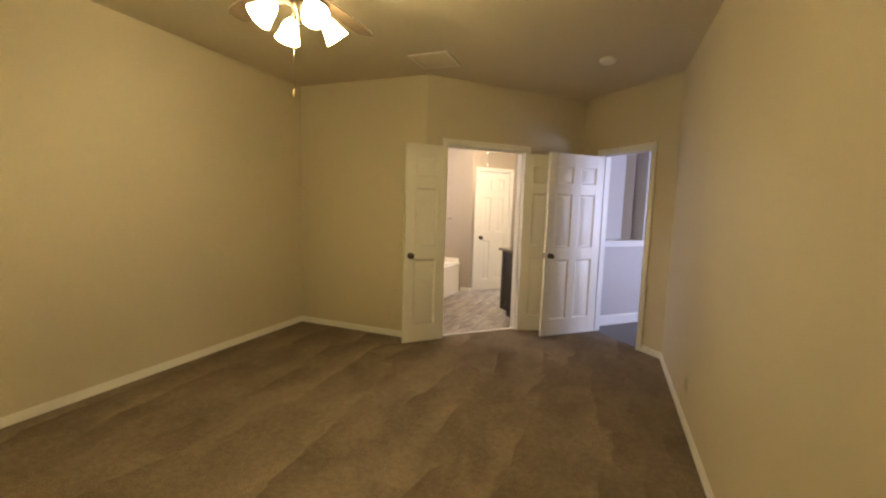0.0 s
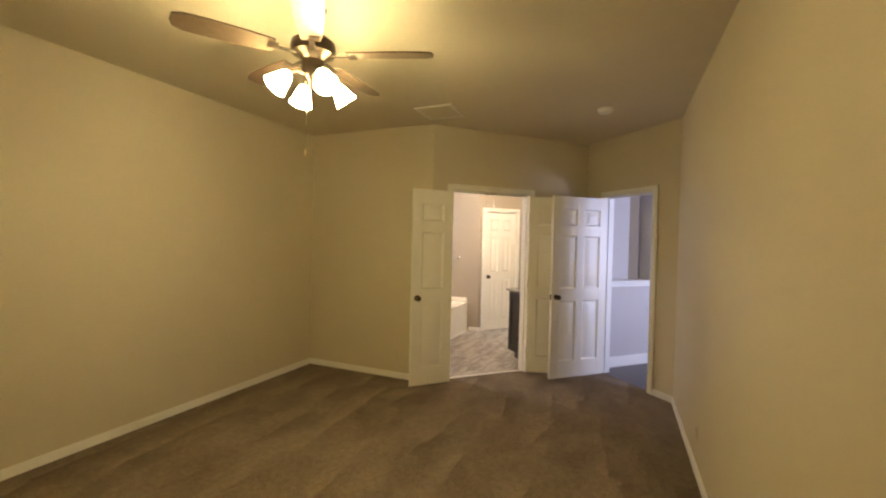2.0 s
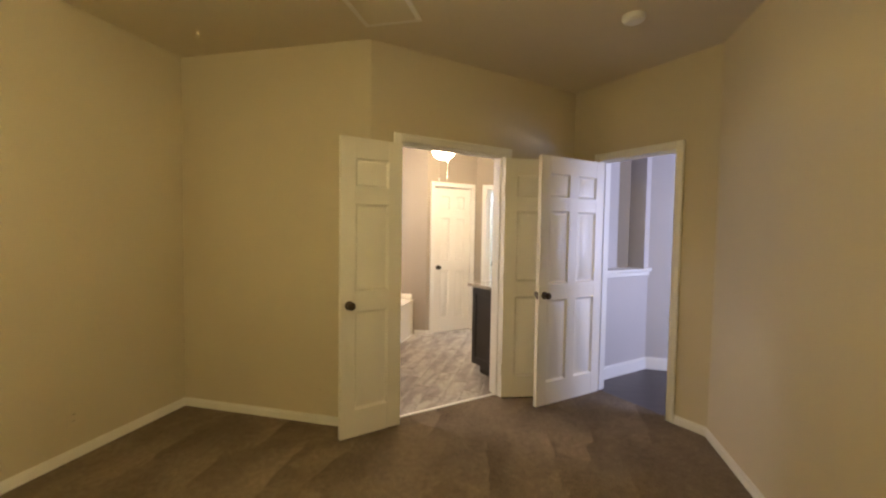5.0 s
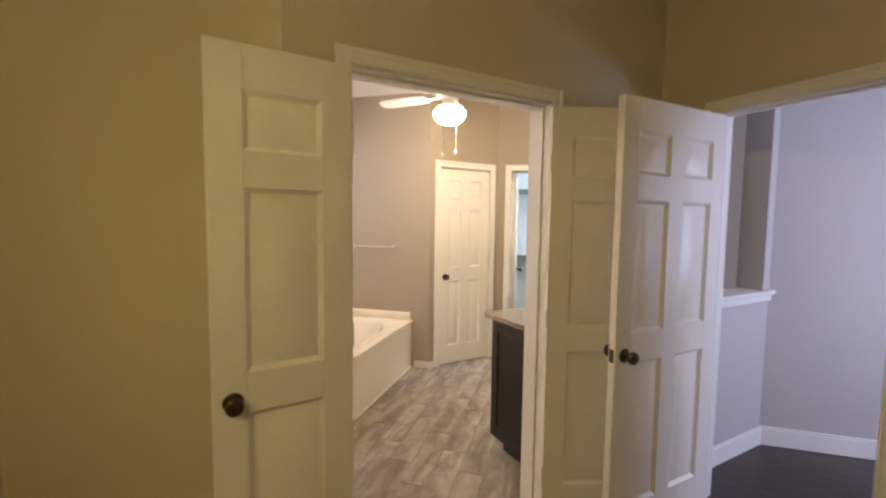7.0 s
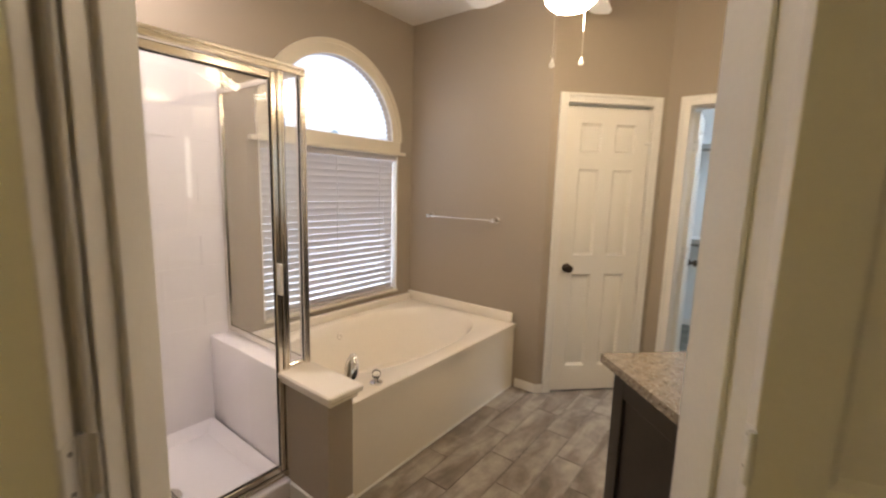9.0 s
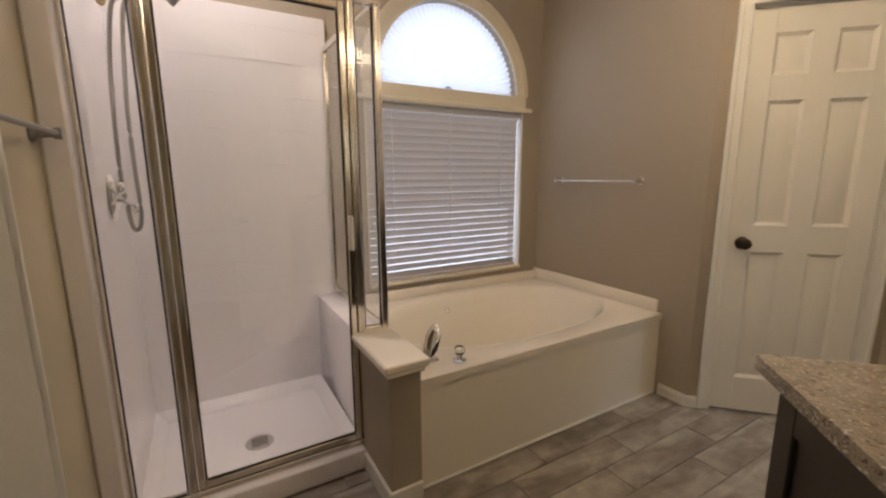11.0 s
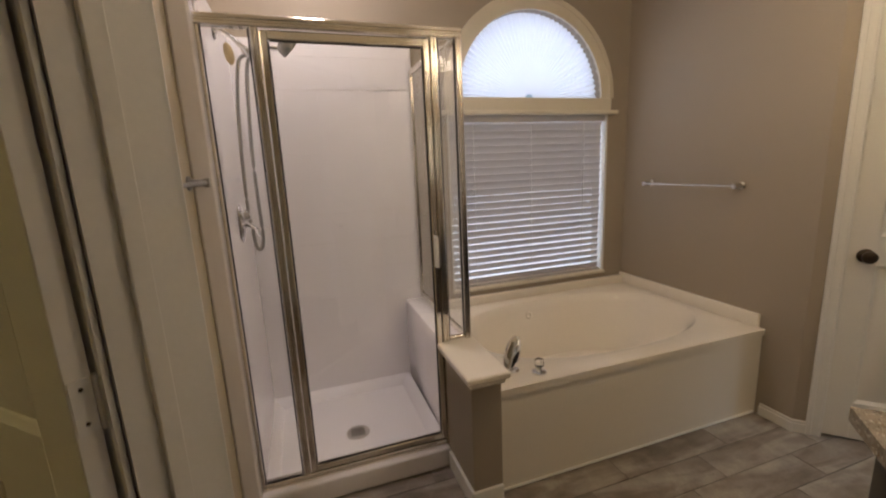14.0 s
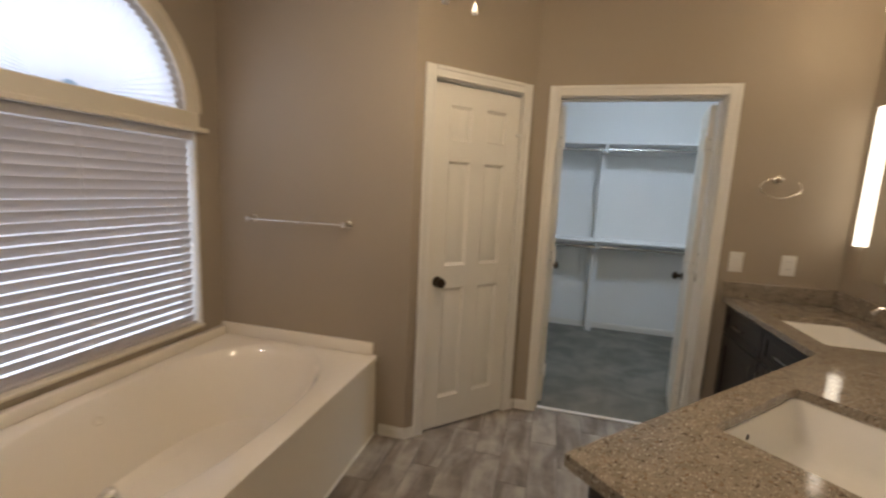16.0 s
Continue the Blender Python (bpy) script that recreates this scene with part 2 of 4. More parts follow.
for k_, (other_, size_, lo_, hi_) in enumerate(((strokes[1], 0.8, 0.47, 0.50), (strokes[2], 1.0, 0.55, 0.58))):
    pn_, pr_, mx_, of_ = n_.new("ShaderNodeTexNoise"), n_.new("ShaderNodeMapRange"), n_.new("ShaderNodeMix"), n_.new("ShaderNodeVectorMath")
    of_.inputs[1].default_value = (3.1 + 7 * k_, 1.7, 0.0)
    pn_.inputs["Scale"].default_value, pn_.inputs["Detail"].default_value = size_, 3
    pr_.inputs["From Min"].default_value, pr_.inputs["From Max"].default_value = lo_, hi_
    l_.new(co_, of_.inputs[0]), l_.new(of_.outputs[0], pn_.inputs["Vector"]), l_.new(pn_.outputs[0], pr_.inputs["Value"])
    l_.new(pr_.outputs[0], mx_.inputs["Factor"]), l_.new(last_, mx_.inputs["A"]), l_.new(other_, mx_.inputs["B"])
    last_ = mx_.outputs["Result"]
# the strokes fade out where feet have blurred them
fn_, fr_, fx_ = n_.new("ShaderNodeTexNoise"), n_.new("ShaderNodeMapRange"), n_.new("ShaderNodeMix")
fn_.inputs["Scale"].default_value, fn_.inputs["Detail"].default_value = 1.7, 5
fr_.inputs["From Min"].default_value, fr_.inputs["From Max"].default_value = 0.40, 0.62
fx_.inputs["A"].default_value = 0.5
l_.new(co_, fn_.inputs["Vector"]), l_.new(fn_.outputs[0], fr_.inputs["Value"]), l_.new(fr_.outputs[0], fx_.inputs["Factor"]), l_.new(last_, fx_.inputs["B"])
last_ = fx_.outputs["Result"]
rg_, mu_ = n_.new("ShaderNodeMapRange"), n_.new("ShaderNodeVectorMath")
rg_.inputs["To Min"].default_value, rg_.inputs["To Max"].default_value = 0.75, 1.23
mu_.operation = "SCALE"
l_.new(last_, rg_.inputs["Value"]), l_.new(rg_.outputs[0], mu_.inputs["Scale"])
l_.new(b_.inputs["Base Color"].links[0].from_socket, mu_.inputs[0])
l_.new(mu_.outputs[0], b_.inputs["Base Color"])

# ---- mesh helpers ----


def add_box(bm, lo, hi, bevel=0.0, m=None, seg=1):
    """A box from corner to corner, bevelled, added to bm; m turns it."""
    vs = bmesh.ops.create_cube(bm, size=1)["verts"]
    for v in vs:
        v.co = Vector([lo[i] + (v.co[i] + 0.5) * (hi[i] - lo[i]) for i in range(3)])
    if bevel:
        es = list({e for v in vs for e in v.link_edges})
        r = bmesh.ops.bevel(bm, geom=es, offset=bevel, segments=seg, profile=0.5, affect="EDGES")
        vs = list({v for f in r["faces"] for v in f.verts} | {v for v in vs if v.is_valid})
    if m is not None:
        bmesh.ops.transform(bm, matrix=m, verts=vs)
    return vs


def box(lo, hi, bevel=0.0, m=None, seg=1):
    bm = bmesh.new()
    add_box(bm, lo, hi, bevel, m, seg)
    return bm


def add_lathe(bm, profile, n=24, m=None, cap=True):
    """A turned body about z from (radius, height) pairs."""
    rings = [[bm.verts.new((r * math.cos(2 * math.pi * i / n), r * math.sin(2 * math.pi * i / n), z)) for i in range(n)] for r, z in profile]
    for a, b in zip(rings, rings[1:]):
        for i in range(n):
            bm.faces.new((a[i], a[(i + 1) % n], b[(i + 1) % n], b[i]))
    if cap:
        bm.faces.new(rings[0][::-1]), bm.faces.new(rings[-1])
    vs = [v for r in rings for v in r]
    if m is not None:
        bmesh.ops.transform(bm, matrix=m, verts=vs)
    return vs


def lathe(profile, n=24, m=None, cap=True):
    bm = bmesh.new()
    add_lathe(bm, profile, n, m, cap)
    return bm


def tube(points, radius, n=10, closed=False):
    """A round tube along points."""
    bm = bmesh.new()
    pts = [Vector(p) for p in points]
    rings = []
    for i, p in enumerate(pts):
        a = pts[i - 1] if (i or closed) else p
        b = pts[(i + 1) % len(pts)] if (i + 1 < len(pts) or closed) else p
        q = (b - a).to_track_quat("Z", "Y")
        rings.append([bm.verts.new(p + q @ Vector((radius * math.cos(2 * math.pi * k / n), radius * math.sin(2 * math.pi * k / n), 0))) for k in range(n)])
    pairs = list(zip(rings, rings[1:])) + ([(rings[-1], rings[0])] if closed else [])
    for a, b in pairs:
        for k in range(n):
            bm.faces.new((a[k], a[(k + 1) % n], b[(k + 1) % n], b[k]))
    if not closed:
        bm.faces.new(rings[0][::-1]), bm.faces.new(rings[-1])
    return bm


def prism(outline, z0, z1):
    """An upright prism over a plan outline given counter-clockwise."""
    bm = bmesh.new()
    lo, hi = [bm.verts.new((x, y, z0)) for x, y in outline], [bm.verts.new((x, y, z1)) for x, y in outline]
    n = len(outline)
    bm.faces.new(lo[::-1]), bm.faces.new(hi)
    for i in range(n):
        bm.faces.new((lo[i], lo[(i + 1) % n], hi[(i + 1) % n], hi[i]))
    return bm


def mesh_of(name, bm, material, smooth=True):
    me = bpy.data.meshes.new(name)
    bmesh.ops.recalc_face_normals(bm, faces=bm.faces)
    bm.to_mesh(me)
    bm.free()
    me.materials.append(material)
    if smooth:
        me.polygons.foreach_set("use_smooth", [True] * len(me.polygons))
        me.set_sharp_from_angle(angle=radians(35))
    return me


def part(name, bm, material, parent=None, label="", m=None):
    ob = new(name, mesh_of(name, bm, material))
    if parent is not None:
        ob.parent = parent
    if m is not None:
        ob.matrix_basis = m
    return tagged(ob, label)


def thing(name, label, category, m=None, group="", kind=""):
    ob = new(name)
    ob.empty_display_size = 0.05
    if m is not None:
        ob.matrix_world = m
    return tagged(ob, label, category, group, kind)


def setting(name, bm, material, label, category="wall", m=None):
    return tagged(part(name, bm, material, None, "", m), label, category, kind="structure")


def run(p, q):
    """The pose whose x axis runs in plan from p to q, and the length."""
    d = Vector((q[0] - p[0], q[1] - p[1]))
    return pose(p[0], p[1], 0, 0, 0, math.degrees(math.atan2(d.y, d.x))), d.length


def wall(name, p, q, thick, height, openings=(), material=None, label="", base=0.0):
    """A wall whose face runs from p to q, with its thickness to the left of that way, and openings (s0, s1, z0, z1)."""
    m, length = run(p, q)
    bm = bmesh.new()
    s = 0.0
    for s0, s1, z0, z1 in sorted(openings):
        if s0 > s:
            add_box(bm, (s, 0, base), (s0, thick, height))
        if z0 > base:
            add_box(bm, (s0, 0, base), (s1, thick, z0))
        if z1 < height:
            add_box(bm, (s0, 0, z1), (s1, thick, height))
        s = s1
    if s < length:
        add_box(bm, (s, 0, base), (length, thick, height))
    return setting(name, bm, material, label, "wall", m)


# ---- plan ----
H = 2.77
FAR = 4.40
XL, XR = -2.85, 1.12
BACK = -1.6
K = 5.65            # bath door wall: y = x + K
C = 6.07            # hall door wall: x + y = C
TH = 0.14
CX = (FAR - K, FAR)                     # outward corner of the bedroom
CV = ((C - K) / 2, (C + K) / 2)         # inward corner between the two doors
CR = (XR, C - XR)
R2 = math.sqrt(2)
S_B = (0.240, 1.212)                    # bath opening along its wall
S_H = (0.318, 0.985)                    # hall opening along its wall
DOOR = 2.048
TALL = 2.082                            # head of the two bedroom openings
KB = K + TH * R2                        # bath side of the door wall
LIN_A, LIN_B = (-1.605, 7.135), (-1.02, 7.72)
XV = 0.70                               # wall behind the far vanity

# ---- structure ----
floor = setting("floor", box((XL - 0.2, BACK - 0.2, -0.12), (3.6, 10.2, -0.02)), GROUT, "grey screed under the floor coverings", "floor")
carpet_plan = [(XL - 0.05, BACK - 0.05), (XR + 0.05, BACK - 0.05), (XR + 0.05, CR[1] + 0.03), (CV[0], CV[1] + 0.085), (CX[0] - 0.03, CX[1] + 0.055), (XL - 0.05, FAR + 0.05)]
carpet = setting("floor_carpet", prism(carpet_plan, -0.02, 0.0), CARPET, "brown cut-pile carpet with vacuum and foot marks", "carpet")
hall_plan = [(XR + 0.05, CR[1] + 0.03), (XR + 0.05, 4.2), (3.4, 4.2), (3.4, 6.9), (1.25, 6.9), (CV[0], CV[1] + 0.085)]
closet_floor = setting("floor_closet", prism([(-1.7, 7.78), (1.4, 7.78), (1.4, 10.0), (-1.7, 10.0)], -0.02, 0.0), CLOSETCARPET, "grey-green closet carpet", "carpet")
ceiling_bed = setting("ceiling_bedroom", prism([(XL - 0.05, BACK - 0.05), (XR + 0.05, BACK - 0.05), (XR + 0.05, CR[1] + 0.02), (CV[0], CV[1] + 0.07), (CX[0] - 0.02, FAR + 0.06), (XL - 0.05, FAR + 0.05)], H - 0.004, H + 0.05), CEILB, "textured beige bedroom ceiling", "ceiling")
ceiling = setting("ceiling", box((XL - 0.2, BACK - 0.2, H), (3.6, 10.2, H + 0.12)), CEIL, "textured off-white ceiling", "ceiling")

wall("wall_west", (XL, BACK - 0.15), (XL, FAR + 0.06), 0.15, H, (), BEDP, "plain greige painted bedroom wall")
wall("wall_north", (XL, FAR), CX, 0.12, H, (), BEDP, "plain greige painted bedroom wall")
wall("wall_bath_door", CX, CV, TH, H, [(S_B[0] - 0.02, S_B[1] + 0.02, 0, TALL + 0.02)], BEDP, "angled greige wall with the double bathroom door")
wall("wall_hall_door", CV, CR, 0.12, H, [(S_H[0] - 0.02, S_H[1] + 0.02, 0, TALL + 0.02)], BEDP, "angled greige wall with the hall door")
wall("wall_east", CR, (XR, BACK - 0.15), 0.15, H, (), BEDP, "plain greige painted bedroom wall")
wall("wall_south", (XR, BACK), (XL, BACK), 0.15, H, (), BEDP, "plain greige painted bedroom wall")

# hall: angled wall with a recessed ledge, and the walls that close it
KH = 5.42
HC = (1.03, 1.03 + KH)
NI = ((C - KH) / 2, (C + KH) / 2)
ND = TH + (K - KH) / R2
NICHE = 0.19             # depth of the niche
m, length = run(NI, HC)
bm = bmesh.new()
add_box(bm, (0.05, 0, 0), (length, ND, 1.05))
add_box(bm, (0.05, NICHE, 1.05), (length, ND, H))
add_box(bm, (length - 0.08, 0, 1.05), (length, NICHE, H))
add_box(bm, (0.05, 0, 2.45), (length - 0.08, NICHE, H))
setting("wall_hall_niche", bm, HALLP, "hall wall with a tall recessed display niche", "wall", m)
bm = box((0.05, -0.035, 1.05), (length - 0.082, NICHE - 0.001, 1.08), 0.006)
add_box(bm, (length - 0.082, -0.035, 1.05), (length + 0.02, -0.001, 1.08), 0.006)
add_box(bm, (0.14, -0.018, 1.005), (length + 0.005, -0.001, 1.05), 0.006)
setting("trim_niche_sill", bm, TRIM, "white moulded wooden sill of the hall niche", "sill", m)
wall("wall_hall_north", HC, (3.2, HC[1]), 0.12, H, (), HALLP, "plain pale hall wall")
wall("wall_hall_east", (3.2, HC[1] + 0.12), (3.2, 4.3), 0.12, H, [(0.95, 2.15, 0.8, 2.2)], HALLP, "plain pale hall wall with a window opening")
wall("wall_hall_south", (3.2, 4.45), (XR + 0.15, 4.45), 0.12, H, (), HALLP, "plain pale hall wall")

# bathroom
WY0, WY1, WZ0, WZ1 = 5.77, 6.97, 0.58, 1.72
AY, AZ, AR = 6.37, 1.822, 0.525
bm = bmesh.new()
xa, xb = XL - 0.15, XL
add_box(bm, (xa, FAR + 0.06, 0), (xb, WY0, H))
add_box(bm, (xa, WY1, 0), (xb, 7.30, H))
add_box(bm, (xa, WY0, 0), (xb, WY1, WZ0))
add_box(bm, (xa, WY0, WZ1), (xb, WY1, AZ))
add_box(bm, (xa, WY0, AZ), (xb, AY - AR, H))
add_box(bm, (xa, AY + AR, AZ), (xb, WY1, H))
N = 28
for i in range(N):
    a0, a1 = math.pi * i / N, math.pi * (i + 1) / N
    y0, z0, y1, z1 = AY + AR * math.cos(a0), AZ + AR * math.sin(a0), AY + AR * math.cos(a1), AZ + AR * math.sin(a1)
    vs = [bm.verts.new(c) for x in (xa, xb) for c in ((x, y0, z0), (x, y1, z1), (x, y1, H), (x, y0, H))]
    for q in ((0, 1, 2, 3), (7, 6, 5, 4), (0, 4, 5, 1), (2, 6, 7, 3)):
        bm.faces.new([vs[k] for k in q])
setting("wall_window", bm, PAINT, "greige bathroom wall with an arched window above a blind", "wall")
wall("wall_towel", (XL, LIN_A[1]), LIN_A, 0.12, H, (), PAINT, "greige bathroom wall with a towel bar")
LL = (Vector(LIN_B) - Vector(LIN_A)).length
S_L = (0.118, 0.118 + 0.60)
wall("wall_linen", LIN_A, LIN_B, 0.12, H, [(S_L[0] - 0.02, S_L[1] + 0.02, 0, DOOR + 0.02)], PAINT, "angled greige wall with the linen closet door")
CL = (-0.87, 0.03)
CY = LIN_B[1]
wall("wall_closet", LIN_B, (XV + 0.12, CY), 0.12, H, [(CL[0] - LIN_B[0] - 0.02, CL[1] - LIN_B[0] + 0.02, 0, DOOR + 0.02)], PAINT, "greige wall with the walk-in closet opening")
wall("wall_vanity", (XV, CY), (XV, XV + KB - 0.15), 0.12, H, (), PAINT, "greige wall behind the far vanity")
wall("wall_linen_back", (-2.2, 7.9), (-1.35, 8.2), 0.1, H, (), PAINT, "plain wall closing the linen closet")
# closet
wall("wall_closet_north", (-1.5, 9.80), (1.2, 9.80), 0.12, H, (), CLOSETP, "white closet back wall")
wall("wall_closet_west", (-1.35, 7.84), (-1.35, 9.8), 0.12, H, (), CLOSETP, "white closet side wall")
wall("wall_closet_east", (1.0, 9.8), (1.0, 7.84), 0.12, H, (), CLOSETP, "white closet side wall")


# ---- baseboards and door frames ----
def baseboard(p, q, ends=(0.0, 0.0), material=None, h=0.066):
    m, length = run(p, q)
    bm = box((ends[0], -0.014, 0), (length - ends[1], -0.001, h - 0.018))
    add_box(bm, (ends[0], -0.010, h - 0.018), (length - ends[1], -0.001, h), 0.003)
    return setting("baseboard", bm, material or TRIM, "white painted baseboard along the wall foot", "baseboard", m)


LC = (CV[0] - CX[0]) * R2
LHW = (CR[0] - CV[0]) * R2
CASE = 0.062
for p, q, e in [((XL, BACK), (XL, FAR), (0, 0)), ((XL, FAR), CX, (0, -0.01)), (CX, CV, (-0.01, LC - S_B[0] + CASE)), (CX, CV, (S_B[1] + CASE, 0)),
                (CV, CR, (0, LHW - S_H[0] + CASE)), (CV, CR, (S_H[1] + CASE, 0)), (CR, (XR, BACK), (0, 0)), ((XR, BACK), (XL, BACK), (0, 0)),
                ((-1.765, LIN_A[1]), LIN_A, (0, -0.01)), (LIN_A, LIN_B, (-0.01, LL - S_L[0] + CASE)), (LIN_A, LIN_B, (S_L[1] + CASE, 0)),
                (LIN_B, (XV, CY), (0, XV - CL[0] + CASE)),
                ((-1.5, 9.80), (1.2, 9.80), (0.15, 0.2)), ((-1.35, 7.84), (-1.35, 9.8), (0, 0)), ((1.0, 9.8), (1.0, 7.84), (0, 0)),
                ((0.0, FAR + 0.12), (-2.02, FAR + 0.12), (1.18, 0))]:
    baseboard(p, q, e)
baseboard(NI, HC, (0.06, 0), TRIM, 0.13)
baseboard(HC, (3.2, HC[1]), (0, 0), TRIM, 0.13)


def door_frame(m, s0, s1, thick, label, both=True, head=DOOR):
    """Jambs, stops and casings round an opening from s0 to s1 along the wall."""
    f = thing("door_frame", label, "door frame", m, kind="structure")
    t = 0.018
    for a, b in ((s0 - t, s0), (s1, s1 + t)):
        part("jamb", box((a, -0.003, 0), (b, thick + 0.003, head)), TRIM, f)
    part("head_jamb", box((s0 - t, -0.003, head), (s1 + t, thick + 0.003, head + t)), TRIM, f)
    for a, b in ((s0, s0 + 0.011), (s1 - 0.011, s1)):
        part("stop", box((a, 0.042, 0), (b, 0.075, head), 0.002), TRIM, f)
    part("stop", box((s0 + 0.011, 0.042, head - 0.011), (s1 - 0.011, 0.075, head), 0.002), TRIM, f)
    sides = [(-1, -0.003)] + ([(1, thick + 0.003)] if both else [])
    for d, y in sides:
        def ys(w):
            return (y - w, y) if d < 0 else (y, y + w)
        r = 0.005
        for a, b, inner in ((s0 - r - CASE, s0 - r, 1), (s1 + r, s1 + r + CASE, 0)):
            bm = box((a, ys(0.012)[0], 0), (b, ys(0.012)[1], head + r + CASE), 0.003)
            o = (a, a + 0.022) if inner else (b - 0.022, b)
            add_box(bm, (o[0], ys(0.018)[0], 0), (o[1], ys(0.018)[1], head + r + CASE), 0.004)
            i = (b - 0.012, b) if inner else (a, a + 0.012)
            add_box(bm, (i[0], ys(0.015)[0], 0), (i[1], ys(0.015)[1], head + r), 0.003)
            part("casing", bm, TRIM, f)
        bm = box((s0 - r, ys(0.012)[0], head + r), (s1 + r, ys(0.012)[1], head + r + CASE), 0.003)
        add_box(bm, (s0 - r, ys(0.018)[0], head + r + CASE - 0.022), (s1 + r, ys(0.018)[1], head + r + CASE), 0.004)
        add_box(bm, (s0 - r, ys(0.015)[0], head + r), (s1 + r, ys(0.015)[1], head + r + 0.012), 0.003)
        part("head_casing", bm, TRIM, f)
    return f


M_B, M_H, M_L, M_C = run(CX, CV)[0], run(CV, CR)[0], run(LIN_A, LIN_B)[0], run(LIN_B, (XV, CY))[0]
door_frame(M_B, *S_B, TH, "white moulded frame of the double bathroom door", head=TALL)
door_frame(M_H, *S_H, 0.12, "white moulded frame of the hall door", head=TALL)
door_frame(M_L, *S_L, 0.12, "white moulded frame of the linen closet door", False)
door_frame(M_C, CL[0] - LIN_B[0], CL[1] - LIN_B[0], 0.12, "white moulded frame of the walk-in closet")
setting("threshold_bath", box((S_B[0], 0.055, 0.0), (S_B[1], 0.085, 0.008), 0.003, M_B), TRIM, "white strip between carpet and tile", "threshold")
setting("threshold_closet", box((CL[0], CY + 0.04, 0.0), (CL[1], CY + 0.07, 0.008), 0.003), TRIM, "white strip between tile and closet carpet", "threshold")

# ---- doors ----
KNOB = [(0.0, 0.0), (0.031, 0.0), (0.032, 0.004), (0.024, 0.009), (0.012, 0.012), (0.011, 0.026), (0.018, 0.031), (0.026, 0.038), (0.0285, 0.047), (0.026, 0.056), (0.016, 0.063), (0.0, 0.064)]
KNOB = [(max(r, 0.0005), z) for r, z in KNOB]
PANELS = ((0.20, 0.885), (1.02, 1.62), (1.735, 1.925))


def door(name, m, width, columns, label, knobs=True, hinge_side=1, hook=False, latch=False, sides=(-1, 1), gap=0.0, top=2.03):
    """A moulded panel door hung at the origin, leaf along x, 35 mm thick along y."""
    m = m @ pose(gap, 0, 0)
    d = thing(name, label, "door", m)
    z0, z1, t = 0.012, top, 0.035
    stile = 0.10 if columns == 2 else 0.105
    mid = 0.10
    if columns == 2:
        w = (width - 2 * stile - mid) / 2
        cols = [(stile, stile + w), (width - stile - w, width - stile)]
    else:
        cols = [(stile, width - stile)]
    bm = bmesh.new()
    add_box(bm, (0, 0, z0), (cols[0][0], t, z1), 0.0015)
    add_box(bm, (cols[-1][1], 0, z0), (width, t, z1), 0.0015)
    if columns == 2:
        add_box(bm, (cols[0][1], 0, z0), (cols[1][0], t, z1))
    zs = [z0] + [v for p in PANELS for v in p] + [z1]
    for a, b in zip(zs[::2], zs[1::2]):
        for c in cols:
            add_box(bm, (c[0], 0, a), (c[1], t, b))
    for c in cols:
        add_box(bm, (c[0], 0.0145, PANELS[0][0]), (c[1], t - 0.0145, PANELS[-1][1]))
    part("leaf", bm, WHITE, d)
    for c in cols:
        for a, b in PANELS:
            bm = bmesh.new()
            # sloped moulding and raised field on both faces
            for s in (0, 1):
                def yy(v):
                    return v if s == 0 else t - v
                steps = [(0.0, 0.0), (0.004, 0.004), (0.011, 0.0075), (0.015, 0.013), (0.019, 0.0135), (0.046, 0.003)]
                rings = []
                for ins, dep in steps:
                    rings.append([bm.verts.new(co) for co in ((c[0] + ins, yy(dep), a + ins), (c[1] - ins, yy(dep), a + ins), (c[1] - ins, yy(dep), b - ins), (c[0] + ins, yy(dep), b - ins))])
                for r0, r1 in zip(rings, rings[1:]):
                    for k in range(4):
                        bm.faces.new((r0[k], r0[(k + 1) % 4], r1[(k + 1) % 4], r1[k]))
                bm.faces.new(rings[-1])
            part("panel", bm, WHITE, d)
    if knobs:
        for s in sides:
            k = part("knob", lathe(KNOB, 24), BRONZE, d, "dark bronze round knob", pose(width - 0.06, 0 if s < 0 else t, 0.93, 90 if s < 0 else -90))
    if latch:
        part("latch_plate", box((width - 0.001, 0.006, 0.90), (width + 0.002, t - 0.006, 0.96), 0.0005), BRONZE, d, "dark bronze latch plate")
    for z in (0.25, 1.085 if gap else 1.05, 1.80):
        y = -0.004 if hinge_side < 0 else t + 0.004
        bm = lathe([(0.0065, -0.045), (0.0065, 0.045)], 10, pose(-0.004, y, z))
        add_box(bm, (-0.0018, -0.004 if hinge_side < 0 else 0.003, z - 0.044), (0.0, t - 0.003 if hinge_side < 0 else t + 0.004, z + 0.044))
        if gap:
            add_box(bm, (-gap - 0.002, y - 0.001, z - 0.044), (0.0, y + 0.001, z + 0.044))
        h = part("hinge", bm, TRIM, d, "painted-over butt hinge")
        for dz in (-0.028, 0.028):
            part("screw", lathe([(0.0035, 0.0), (0.0035, 0.0006)], 8), BRONZE, h, m=pose(-0.002, t * 0.5, z + dz, 0, -90))
    if hook:
        part("catch", box((-0.03, t + 0.001, 1.80), (0.03, t + 0.02, 1.816), 0.004), PLASTIC, d, "small white catch")
    return d


def along(p, q):
    return pose(p[0], p[1], 0, 0, 0, math.degrees(math.atan2(q[1] - p[1], q[0] - p[0])))


def on(m, s, y=0.0):
    v = m @ Vector((s, y, 0))
    return (v.x, v.y)


